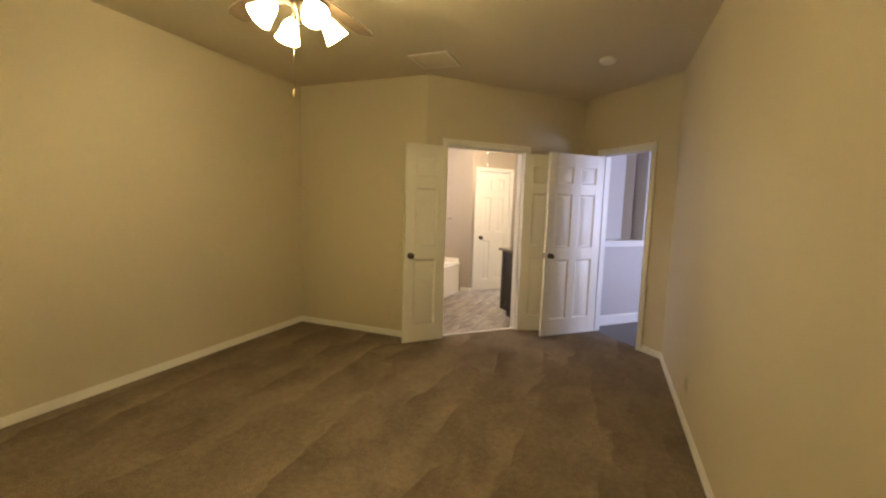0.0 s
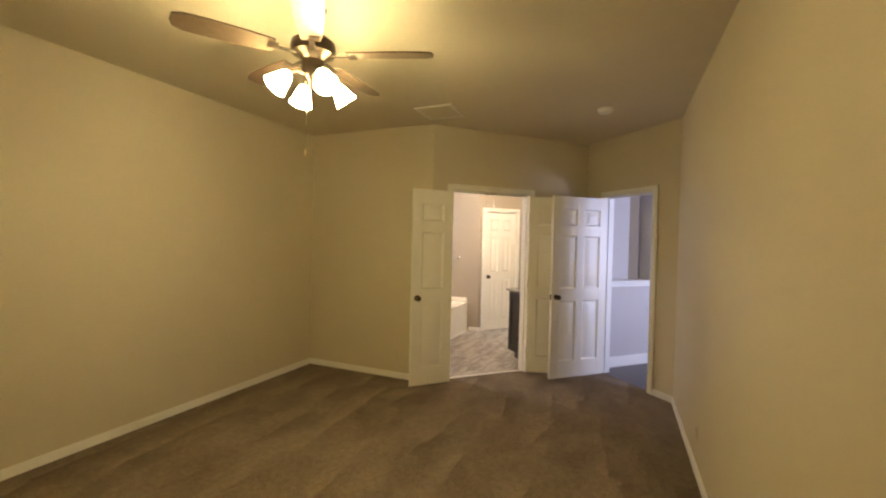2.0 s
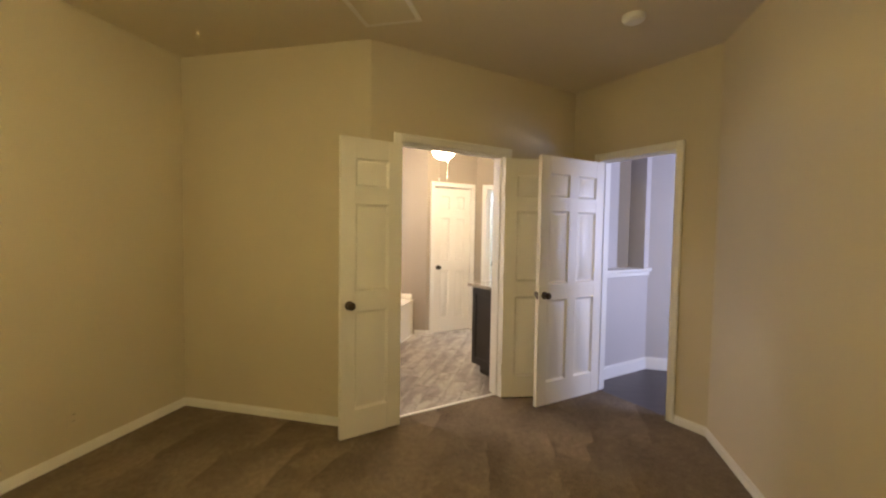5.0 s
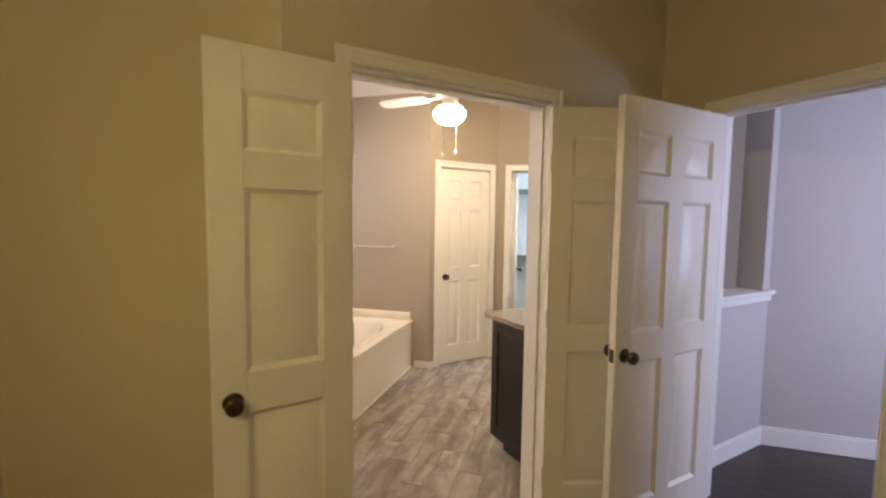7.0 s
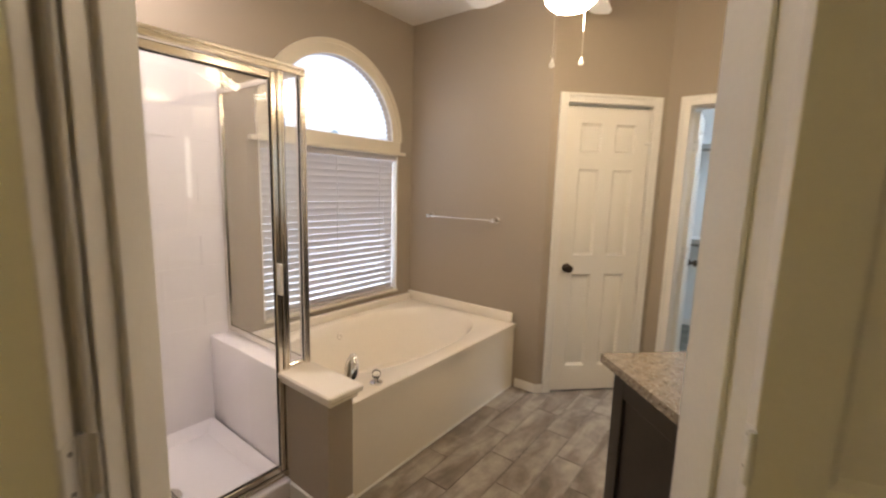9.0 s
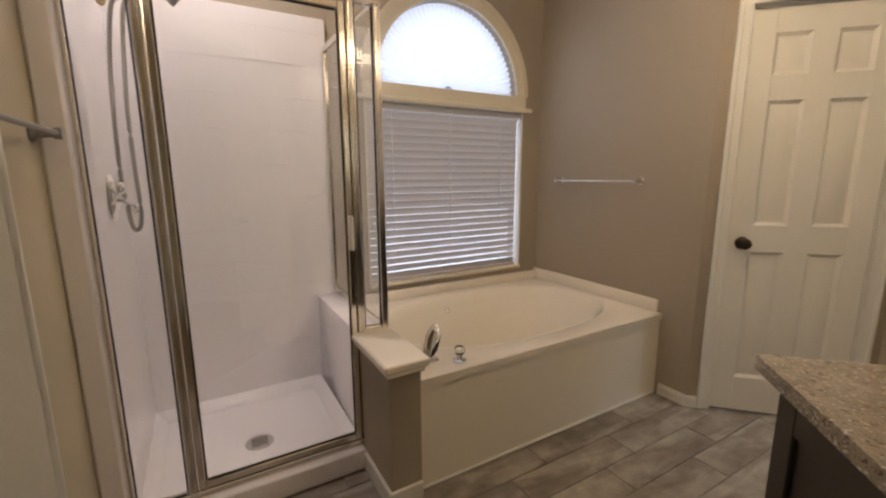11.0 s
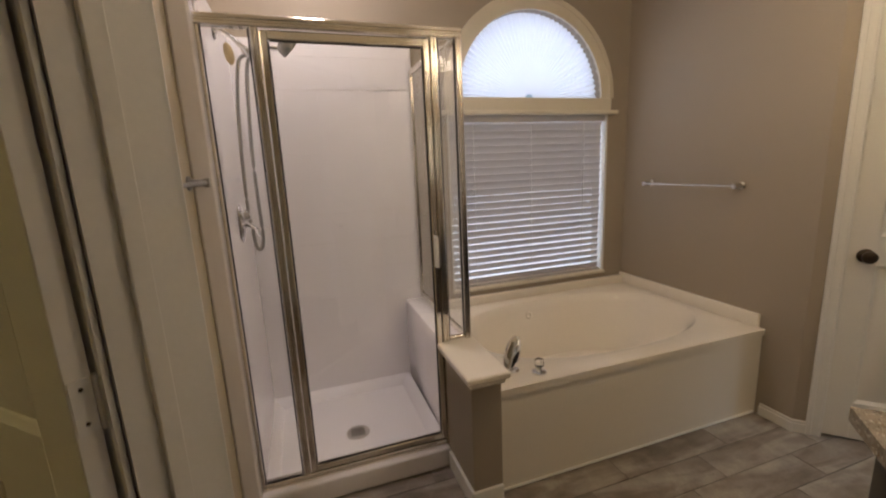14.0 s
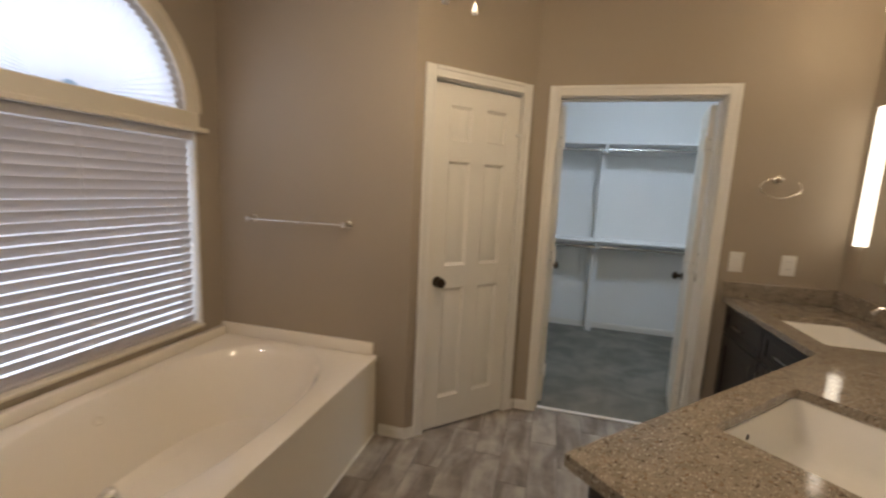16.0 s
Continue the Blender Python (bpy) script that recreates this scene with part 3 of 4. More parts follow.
hl = on(M_B, S_B[0] - 0.001, -0.021)
door("door_1", pose(hl[0], hl[1], 0, 0, 0, 225 + 3.0), 0.458, 1, "white narrow three-panel bathroom door leaf standing open", latch=False, hinge_side=-1, gap=0.020, top=2.064)
hr = on(M_B, S_B[1] - 0.002, -0.004)
door("door_3", along(hr, (hr[0] + 0.42, hr[1] + 0.15)) @ pose(0, -0.035, 0), 0.462, 1, "white narrow three-panel bathroom door leaf standing open", knobs=False, hinge_side=-1, top=2.064)
hh = on(M_H, S_H[0] + 0.002, -0.006)
door("door_4", along(hh, (-0.12, 5.10)), 0.745, 2, "white six-panel hall door standing open into the bedroom", latch=True, hinge_side=-1, top=2.064)
door("door_2", M_L @ pose(S_L[0] + 0.002, 0.004, 0) @ pose(0.596, 0.035, 0, 0, 0, 180), 0.596, 2, "white six-panel linen closet door, shut", hinge_side=1, sides=(1,), hook=True)
door("door_5", pose(CL[1] - 0.004, CY + 0.125, 0, 0, 0, 79), 0.44, 1, "white narrow closet door leaf folded open inward", hinge_side=1)
door("door_6", pose(CL[0] + 0.004, CY + 0.125, 0, 0, 0, 93) @ pose(0, -0.035, 0), 0.44, 1, "white narrow closet door leaf folded open inward", hinge_side=-1)

# ---- ceiling fans ----


def bell(bm, m, s=1.0):
    prof = [(0.020, 0.0), (0.030, -0.012), (0.042, -0.040), (0.050, -0.070), (0.060, -0.100), (0.066, -0.115), (0.063, -0.115), (0.056, -0.098), (0.046, -0.068), (0.036, -0.036), (0.016, -0.006)]
    add_lathe(bm, [(r * s, z * s) for r, z in prof], 28, m)


def ceiling_fan(at, label, finish, blade_mat, drop, kit, turn=0.0, n=5):
    f = thing("ceiling_fan", label, "ceiling fan", pose(at[0], at[1], H))
    part("canopy", lathe([(0.068, 0.0), (0.068, -0.012), (0.055, -0.045), (0.020, -0.060)], 28), finish, f)
    part("downrod", lathe([(0.012, -0.05), (0.012, -drop)], 14), finish, f)
    z = -drop
    part("motor", lathe([(0.03, z + 0.01), (0.085, z), (0.115, z - 0.025), (0.120, z - 0.055), (0.112, z - 0.085), (0.075, z - 0.105), (0.06, z - 0.12), (0.055, z - 0.165), (0.03, z - 0.175)], 36), finish, f)
    for i in range(n):
        a = turn + 360.0 * i / n
        m = pose(0, 0, z - 0.09, 0, 0, a)
        bm = box((0.09, -0.014, -0.006), (0.20, 0.014, 0.0), 0.002)
        add_box(bm, (0.185, -0.045, -0.004), (0.235, 0.045, 0.001), 0.002)
        arm = part("blade_iron", bm, finish, f, m=m)
        pts = [(0.20, -0.052), (0.32, -0.064), (0.50, -0.070), (0.60, -0.066), (0.645, -0.045), (0.655, 0.0), (0.645, 0.045), (0.60, 0.066), (0.50, 0.070), (0.32, 0.064), (0.20, 0.052)]
        part("blade", prism(pts, -0.004, 0.003), blade_mat, f, m=m @ pose(0, 0, 0.004, 11))
    if kit == "bells":
        part("light_fitter", lathe([(0.05, z - 0.16), (0.055, z - 0.175), (0.045, z - 0.215), (0.028, z - 0.235), (0.024, z - 0.265), (0.012, z - 0.28)], 24), finish, f)
        for i in range(4):
            m = pose(0, 0, z - 0.20, 0, 0, 60 + 90 * i)
            part("lamp_arm", tube([m @ Vector(p) for p in ((0.03, 0, 0), (0.085, 0, 0.012), (0.132, 0, -0.012))], 0.009), finish, f)
            bm = bmesh.new()
            bell(bm, m @ pose(0.128, 0, -0.016, 0, -40, 0), 0.96)
            sd1 = part("shade", bm, SHADE1, f, "frosted white glass bell shade, lit")
            bm = bmesh.new()
            bmesh.ops.create_uvsphere(bm, u_segments=14, v_segments=10, radius=0.030)
            bmesh.ops.transform(bm, matrix=m @ pose(0.128, 0, -0.016, 0, -40, 0) @ pose(0, 0, -0.065), verts=bm.verts[:])
            part("bulb", bm, BULB, sd1, "round bulb, lit")
        for dx, dy, l in ((-0.035, -0.008, 0.42),):
            part("pull_chain", tube([(dx, dy, z - 0.17), (dx, dy, z - 0.17 - l)], 0.0015, 6), NICKEL, f)
            part("pull_knob", lathe([(0.001, 0.0), (0.006, -0.008), (0.007, -0.03), (0.002, -0.042)], 10), WOODKNOB, f, "small wooden pull knob", pose(dx, dy, z - 0.17 - l))
    else:
        part("light_fitter", lathe([(0.06, z - 0.15), (0.105, z - 0.17), (0.11, z - 0.195), (0.10, z - 0.20)], 32), finish, f)
        part("globe", lathe([(0.108, z - 0.195), (0.124, z - 0.205), (0.125, z - 0.225), (0.112, z - 0.26), (0.085, z - 0.285), (0.045, z - 0.30), (0.001, z - 0.303)], 36), SHADE2, f, "frosted white glass bowl, lit")
        for dx, dy, l in ((0.02, 0.12, 0.30), (-0.02, -0.12, 0.36)):
            part("pull_chain", tube([(dx, dy, z - 0.17), (dx, dy, z - 0.17 - l)], 0.0015, 6), NICKEL, f)
            part("pull_knob", lathe([(0.001, 0.0), (0.004, -0.004), (0.012, -0.03), (0.010, -0.038), (0.001, -0.040)], 12), PLASTIC, f, "small white bell-shaped pull", pose(dx, dy, z - 0.17 - l))
    return f


ceiling_fan((-0.955, 2.165), "dark bronze ceiling fan with wooden blades and four lit glass bells", BRONZE, BLADE, 0.165, "bells", 20)
ceiling_fan((-1.20, 6.36), "white ceiling fan with a lit frosted bowl and two pull chains", PLASTIC, PLASTIC, 0.20, "bowl", 25)

# ---- ceiling fittings ----
vent = thing("ceiling_vent", "painted ceiling air register with angled louvres", "vent", pose(-1.02, 4.03, H - 0.004))
bm = bmesh.new()
for lo, hi in (((-0.19, -0.19, -0.012), (0.19, -0.16, 0)), ((-0.19, 0.16, -0.012), (0.19, 0.19, 0)), ((-0.19, -0.16, -0.012), (-0.16, 0.16, 0)), ((0.16, -0.16, -0.012), (0.19, 0.16, 0))):
    add_box(bm, lo, hi, 0.003)
part("frame", bm, CEIL, vent)
part("backing", box((-0.16, -0.16, -0.003), (0.16, 0.16, -0.001)), CEILB, vent, "pale duct behind the louvres")
for i in range(14):
    part("slat", box((-0.158, -0.011, -0.001), (0.158, 0.011, 0.001)), CEILB, vent, m=pose(0, -0.148 + i * 0.0228, -0.008, -14))
det = thing("smoke_detector", "round white smoke detector on the ceiling", "smoke detector", pose(0.445, 4.44, H - 0.004))
part("housing", lathe([(0.068, 0.0), (0.068, -0.014), (0.060, -0.030), (0.040, -0.036), (0.001, -0.036)], 32), PLASTIC, det)
part("grille", lathe([(0.050, -0.031), (0.052, -0.036), (0.046, -0.039), (0.044, -0.036)], 32, cap=False), TRIM, det)

rl = thing("recessed_light", "round recessed ceiling light over the shower, lit", "ceiling light", pose(-2.42, 5.02, H))
part("trim_ring", lathe([(0.095, 0.0), (0.095, -0.006), (0.075, -0.010), (0.072, -0.002)], 32, cap=False), PLASTIC, rl)
part("lens", lathe([(0.073, -0.002), (0.06, -0.005), (0.001, -0.006)], 32), SHADE5, rl, "frosted glass lens, lit")

# ---- window with blind and arched shade ----
win = thing("window_1", "white arched window with a pleated fan shade above a blind", "window", kind="structure")
bm = bmesh.new()
RO = AR + 0.095
for i in range(40):
    a0, a1 = math.pi * i / 40, math.pi * (i + 1) / 40
    def pt(r, a, x):
        return (x, AY + r * math.cos(a), AZ + r * math.sin(a))
    for r0, r1, t in ((AR, RO, 0.016), (RO - 0.03, RO, 0.024)):
        q = [bm.verts.new(pt(r, a, x)) for x in (XL - 0.01, XL + t) for r, a in ((r0, a0), (r1, a0), (r1, a1), (r0, a1))]
        for f in ((4, 5, 6, 7), (1, 2, 6, 5), (3, 0, 4, 7)):
            bm.faces.new([q[k] for k in f])
part("arch_casing", bm, CREAM, win, "cream moulded arch casing")
bm = box((XL - 0.002, AY - 0.61, WZ1 + 0.02), (XL + 0.018, AY + 0.61, AZ + 0.0), 0.004)
add_box(bm, (XL - 0.002, AY - 0.66, WZ1 - 0.005), (XL + 0.035, AY + 0.66, WZ1 + 0.022), 0.005)
part("mullion_casing", bm, CREAM, win, "cream moulded band between arch and blind")
part("sill", box((XL - 0.14, WY0, WZ0 - 0.001), (XL + 0.02, WY1, WZ0 + 0.018), 0.004), CREAM, win)
for y in (WY0, WY1 - 0.012):
    part("side_jamb", box((XL - 0.14, y, WZ0 + 0.018), (XL - 0.002, y + 0.012, WZ1)), TRIM, win)
part("pane", box((XL - 0.12, WY0 + 0.01, WZ0 + 0.02), (XL - 0.115, WY1 - 0.01, WZ1)), GLASS, win).visible_shadow = False
# pleated sunburst shade
bm = bmesh.new()
NP = 90
prev = None
for i in range(NP + 1):
    a = math.pi * i / NP
    x = XL - 0.05 + (0.010 if i % 2 else -0.010)
    r0, r1 = [bm.verts.new((XL - 0.05, AY + 0.03 * math.cos(a), AZ + 0.03 * math.sin(a))), bm.verts.new((x, AY + AR * math.cos(a), AZ + AR * math.sin(a)))]
    if prev:
        bm.faces.new((prev[0], prev[1], r1, r0))
    prev = (r0, r1)
part("pleated_shade", bm, PLEAT, win, "white pleated fan-shaped paper shade, glowing with daylight")
blind = thing("window_blind", "white two-inch slatted blind, lowered and closed", "blind")
part("headrail", box((XL - 0.075, WY0 + 0.016, WZ1 - 0.05), (XL - 0.015, WY1 - 0.016, WZ1 - 0.002), 0.003), BLINDM, blind)
bm = bmesh.new()
prof = [(-0.025, 0.0), (-0.012, 0.003), (0.0, 0.004), (0.012, 0.003), (0.025, 0.0)]
vs = [[bm.verts.new((x, y, z + dz)) for y in (WY0 + 0.02, WY1 - 0.02)] for dz in (0, -0.0025) for x, z in (prof if dz == 0 else prof[::-1])]
for i in range(len(vs)):
    a, b = vs[i], vs[(i + 1) % len(vs)]
    bm.faces.new((a[0], a[1], b[1], b[0]))
bm.faces.new([v[0] for v in vs][::-1]), bm.faces.new([v[1] for v in vs])
slat_mesh = mesh_of("slat", bm, BLINDM)
NS = 23
for i in range(NS):
    z = WZ0 + 0.055 + i * (WZ1 - 0.075 - WZ0 - 0.055) / (NS - 1)
    o = new("slat", slat_mesh)
    o.parent, o.matrix_basis = blind, pose(XL - 0.045, 0, z, 0, -66 + 1.5 * math.sin(i * 1.7), 0)
part("bottom_rail", box((XL - 0.07, WY0 + 0.02, WZ0 + 0.02), (XL - 0.02, WY1 - 0.02, WZ0 + 0.036), 0.003), BLINDM, blind)
for y in (WY0 + 0.18, AY, WY1 - 0.18):
    part("ladder_cord", tube([(XL - 0.028, y, WZ0 + 0.03), (XL - 0.028, y, WZ1 - 0.03)], 0.0022, 6), TRIM, blind)

# ---- bathtub ----
TX, TY0, TY1, DZ = -1.785, 5.56, LIN_A[1], 0.486
tub = thing("bathtub", "biscuit acrylic garden tub in a panelled surround under the window", "bathtub")
part("apron", box((TX - 0.03, TY0, 0.0), (TX - 0.006, TY1 - 0.002, DZ - 0.03)), TUBW, tub, "flat cream front panel")
part("caulk_strip", box((TX - 0.006, TY0 + 0.02, 0.0), (TX + 0.004, TY1 - 0.02, 0.012), 0.003), TRIM, tub)
# deck with an oval-ended basin
bm = bmesh.new()
cx, cy, ax, ay = (XL + TX) / 2 - 0.01, (TY0 + TY1) / 2 + 0.02, 0.42, 0.70
NB = 56
def sup(a, rx, ry, p=2.6):
    c, s = math.cos(a), math.sin(a)
    return (cx + rx * math.copysign(abs(c) ** (2 / p), c), cy + ry * math.copysign(abs(s) ** (2 / p), s))
rings = []
for rx, ry, z, p in ((ax + 0.012, ay + 0.012, DZ, 2.5), (ax, ay, DZ - 0.008, 2.5), (ax - 0.03, ay - 0.03, DZ - 0.06, 2.5), (ax - 0.07, ay - 0.10, DZ - 0.22, 2.5), (ax - 0.10, ay - 0.17, DZ - 0.38, 2.4), (ax - 0.15, ay - 0.24, DZ - 0.42, 2.4), (0.02, 0.02, DZ - 0.43, 2)):
    rings.append([bm.verts.new((*sup(2 * math.pi * i / NB, rx, ry, p), z)) for i in range(NB)])
for r0, r1 in zip(rings, rings[1:]):
    for i in range(NB):
        bm.faces.new((r0[i], r0[(i + 1) % NB], r1[(i + 1) % NB], r1[i]))
bm.faces.new(rings[-1])
x0, x1, y0, y1 = XL, TX + 0.003, TY0 - 0.0, TY1
def edge_pt(a):
    c, s = math.cos(a), math.sin(a)
    k = min((x1 - cx) / c if c > 1e-6 else ((x0 - cx) / c if c < -1e-6 else 9), (y1 - cy) / s if s > 1e-6 else ((y0 - cy) / s if s < -1e-6 else 9))
    return (cx + k * c, cy + k * s)
outer = []
for i in range(NB):
    a = 2 * math.pi * i / NB
    px, py = sup(a, ax, ay)
    outer.append(edge_pt(math.atan2(py - cy, px - cx)))
for cxn, cyn in ((x0, y0), (x1, y0), (x1, y1), (x0, y1)):
    j = min(range(NB), key=lambda i: (outer[i][0] - cxn) ** 2 + (outer[i][1] - cyn) ** 2)
    outer[j] = (cxn, cyn)
o1 = [bm.verts.new((x, y, DZ)) for x, y in outer]
o2 = [bm.verts.new((x, y, DZ - 0.034)) for x, y in outer]
for i in range(NB):
    bm.faces.new((o1[i], o1[(i + 1) % NB], rings[0][(i + 1) % NB], rings[0][i]))
    bm.faces.new((o2[i], o2[(i + 1) % NB], o1[(i + 1) % NB], o1[i]))
part("basin", bm, TUBW, tub, "smooth oval-ended basin with a flat rim")
part("back_splash", box((XL + 0.001, TY1 - 0.024, DZ + 0.0005), (TX - 0.022, TY1 - 0.001, DZ + 0.078), 0.008, seg=2), TUBW, tub)
part("back_splash", box((XL + 0.001, TY0 + 0.01, DZ + 0.0005), (XL + 0.045, TY1 - 0.025, DZ + 0.062), 0.008, seg=2), TUBW, tub)
for y, z in ((cy - 0.12, DZ - 0.09), (cy + 0.30, DZ - 0.16), (cy - 0.45, DZ - 0.16)):
    part("jet", lathe([(0.028, 0.0), (0.028, 0.005), (0.018, 0.010), (0.010, 0.006), (0.001, 0.006)], 18), TUBW, tub, "round whirlpool jet", pose(cx - ax + 0.035, y, z, 0, 80))
part("overflow_plate", lathe([(0.035, 0), (0.034, 0.006), (0.001, 0.009)], 20), CHROME, tub, "chrome overflow plate", pose(cx + ax - 0.05, cy + 0.12, DZ - 0.11, 0, -80))

fau = thing("tub_faucet", "polished chrome waterfall tub spout on the deck", "faucet", pose(-1.92, 5.70, DZ, 0, 0, 60))
bm = bmesh.new()
bmesh.ops.create_uvsphere(bm, u_segments=20, v_segments=14, radius=1.0)
bmesh.ops.transform(bm, matrix=pose(0, 0.016, 0.076, -26, 16) @ Matrix.Diagonal((0.035, 0.012, 0.082, 1)), verts=bm.verts[:])
part("spout", bm, CHROME, fau)
part("base_ring", lathe([(0.032, 0), (0.032, 0.006), (0.024, 0.012)], 20), CHROME, fau)
han = thing("tub_valve", "clear-topped chrome valve handle on the tub deck", "faucet handle", pose(-1.855, 5.80, DZ))
part("escutcheon", lathe([(0.033, 0), (0.032, 0.008), (0.015, 0.014), (0.012, 0.03)], 22), CHROME, han)
part("handle", lathe([(0.012, 0.03), (0.021, 0.034), (0.022, 0.058), (0.016, 0.066), (0.001, 0.067)], 8), GLASSY, han, "faceted clear acrylic handle")

# ---- pony wall and shower ----
PY0, PY1 = 5.425, 5.555
SX = -2.07
pony = thing("pony_wall", "low greige wall with a white moulded cap beside the tub", "half wall", kind="structure")
part("core", box((SX - 0.02, PY0, 0), (-1.745, PY1, 0.565)), PAINT, pony)
bm = box((SX + 0.005, PY0 - 0.035, 0.592), (-1.685, PY1 + 0.015, 0.622), 0.006)
add_box(bm, (SX + 0.005, PY0 - 0.02, 0.565), (-1.705, PY1 + 0.004, 0.592), 0.006)
part("cap", bm, TUBW, pony, "white moulded cap")
bm = box((SX + 0.03, PY0 - 0.014, 0), (-1.731, PY0, 0.085), 0.003)
add_box(bm, (-1.745, PY0 - 0.014, 0), (-1.731, PY1 + 0.0, 0.085), 0.003)
part("base_trim", bm, TRIM, pony)

sh = thing("shower_stall", "white moulded acrylic shower stall with embossed tile courses", "shower")
SY0, SY1, SXB, PAN = 4.60, 5.43, XL + 0.02, 0.05
part("back_panel", box((XL + 0.001, FAR + 0.121, PAN), (SXB, PY1 - 0.003, 2.10), 0.004), SHOWERW, sh)
part("side_panel", box((SXB, FAR + 0.121, PAN), (SX - 0.02, SY0, 2.10), 0.004), SHOWERW, sh)
bm = box((SXB, SY1, PAN), (SX - 0.02, PY1 + 0.005, 0.60), 0.012, seg=2)
part("half_wall", bm, SHOWERW, sh, "white acrylic half wall with a flat ledge")
# embossed courses on the back panel
zc = 0.66
row = 0
while zc < 2.0:
    w = 0.40
    y = SY0 + 0.01 - (0.2 if row % 2 else 0.0)
    while y < PY1 - 0.05:
        a, b = max(y, SY0 + 0.008) + 0.003, min(y + w, PY1 - 0.03) - 0.003
        if b - a > 0.05:
            part("tile", box((SXB, a, zc + 0.002), (SXB + 0.0007, b, zc + 0.169), 0.0015), SHOWERW, sh)
        y += w
    zc += 0.17
    row += 1
bm = bmesh.new()
X0, X1, Y0, Y1 = SXB, SX + 0.05, FAR + 0.121, PY0
ring = [[bm.verts.new(c) for c in ((X0 + i, Y0 + i + g, z), (SX - 0.05 - j, Y0 + i + g, z), (SX - 0.05 - j, Y1 - i, z), (X0 + i, Y1 - i, z))] for i, j, g, z in ((0.0, 0.0, 0.07, 0.10), (0.03, 0.01, 0.07, 0.085), (0.06, 0.05, 0.07, 0.052), (0.33, 0.30, 0.0, 0.042))]
for a, b in zip(ring, ring[1:]):
    for k in range(4):
        bm.faces.new((a[k], a[(k + 1) % 4], b[(k + 1) % 4], b[k]))
bm.faces.new(ring[-1])
part("pan", bm, SHOWERW, sh)
part("curb", box((SX - 0.05, Y0, 0.0), (X1, PY0 - 0.002, 0.10), 0.012, seg=3), SHOWERW, sh)
dr = part("drain", lathe([(0.062, 0.0), (0.061, 0.004), (0.052, 0.005), (0.001, 0.004)], 28), NICKEL, sh, "round metal drain grate", pose(-2.395, 5.03, 0.043))
for i in range(-3, 4):
    part("slot", box((-0.035, -0.0025, 0), (0.035, 0.0025, 0.0012)), RUBBER, dr, m=pose(0, i * 0.010, 0.0045))

enc = thing("shower_enclosure", "brushed metal framed glass shower enclosure with a hinged door", "shower door")
TOP, BOT = 1.96, 0.10


def bar(lo, hi, name="rail", mt=None):
    """A metal section with a raised bead on its outer face."""
    bm = box(lo, hi, 0.004)
    return part(name, bm, mt or BRASS, enc)


def ribbed(x, y0, y1, z0, z1, name):
    """A fluted metal section: one fluted outline drawn out along its longer side."""
    tall = z1 - z0 > y1 - y0
    w = (y1 - y0) if tall else (z1 - z0)
    outline = [(-0.02, 0.0), (0.018, 0.0), (0.024, 0.12 * w), (0.024, 0.32 * w), (0.018, 0.44 * w), (0.018, 0.56 * w), (0.023, 0.68 * w), (0.023, 0.88 * w), (0.018, w), (-0.02, w)]
    bm = prism(outline, z0 if tall else y0, z1 if tall else y1)
    if not tall:
        for v in bm.verts:
            v.co = Vector((v.co.x, v.co.z, v.co.y + z0))
    else:
        for v in bm.verts:
            v.co.y += y0
    for v in bm.verts:
        v.co.x += x
    return part(name, bm, BRASS, enc)


ribbed(SX, 4.588, 4.604, BOT, TOP - 0.04, "wall_jamb")
ribbed(SX, 4.572, 5.555, TOP - 0.04, TOP, "header")
ribbed(SX, 4.604, 5.425, BOT, BOT + 0.03, "sill_rail")
ribbed(SX, 4.760, 4.788, BOT + 0.03, TOP - 0.04, "post")
ribbed(SX, 5.420, 5.450, 0.10, TOP - 0.04, "post")
ribbed(SX, 5.528, 5.556, 0.622, TOP - 0.04, "corner_post")
bar((SX - 0.012, 5.452, 0.622), (SX + 0.012, 5.528, 0.640), "rail")
sd = part("door_frame", box((SX - 0.012, 4.791, BOT + 0.034), (SX + 0.018, 4.815, TOP - 0.046), 0.004), BRASS, enc, "hinged metal door frame")
part("stile", box((SX - 0.012, 5.392, BOT + 0.034), (SX + 0.018, 5.417, TOP - 0.046), 0.004), BRASS, sd)
part("top_rail", box((SX - 0.012, 4.815, TOP - 0.078), (SX + 0.018, 5.392, TOP - 0.046), 0.004), BRASS, sd)
part("bottom_rail", box((SX - 0.012, 4.815, BOT + 0.034), (SX + 0.018, 5.392, BOT + 0.062), 0.004), BRASS, sd)
part("pull_handle", box((SX + 0.018, 5.396, 0.98), (SX + 0.045, 5.411, 1.12), 0.004), PLASTIC, sd, "small pale pull handle")
bm = box((SX - 0.003, 4.815, BOT + 0.062), (SX + 0.003, 5.392, TOP - 0.078))
part("door_glass", bm, GLASS, enc)
part("side_glass", box((SX - 0.003, 4.604, BOT + 0.03), (SX + 0.003, 4.758, TOP - 0.04)), GLASS, enc)
part("side_glass", box((SX - 0.003, 5.452, 0.640), (SX + 0.003, 5.528, TOP - 0.04)), GLASS, enc)
part("return_glass", box((SXB + 0.03, 5.540, 0.640), (SX - 0.02, 5.546, TOP - 0.03)), GLASS, enc)
for o in enc.children:
    if "glass" in o.name:
        o.visible_shadow = False
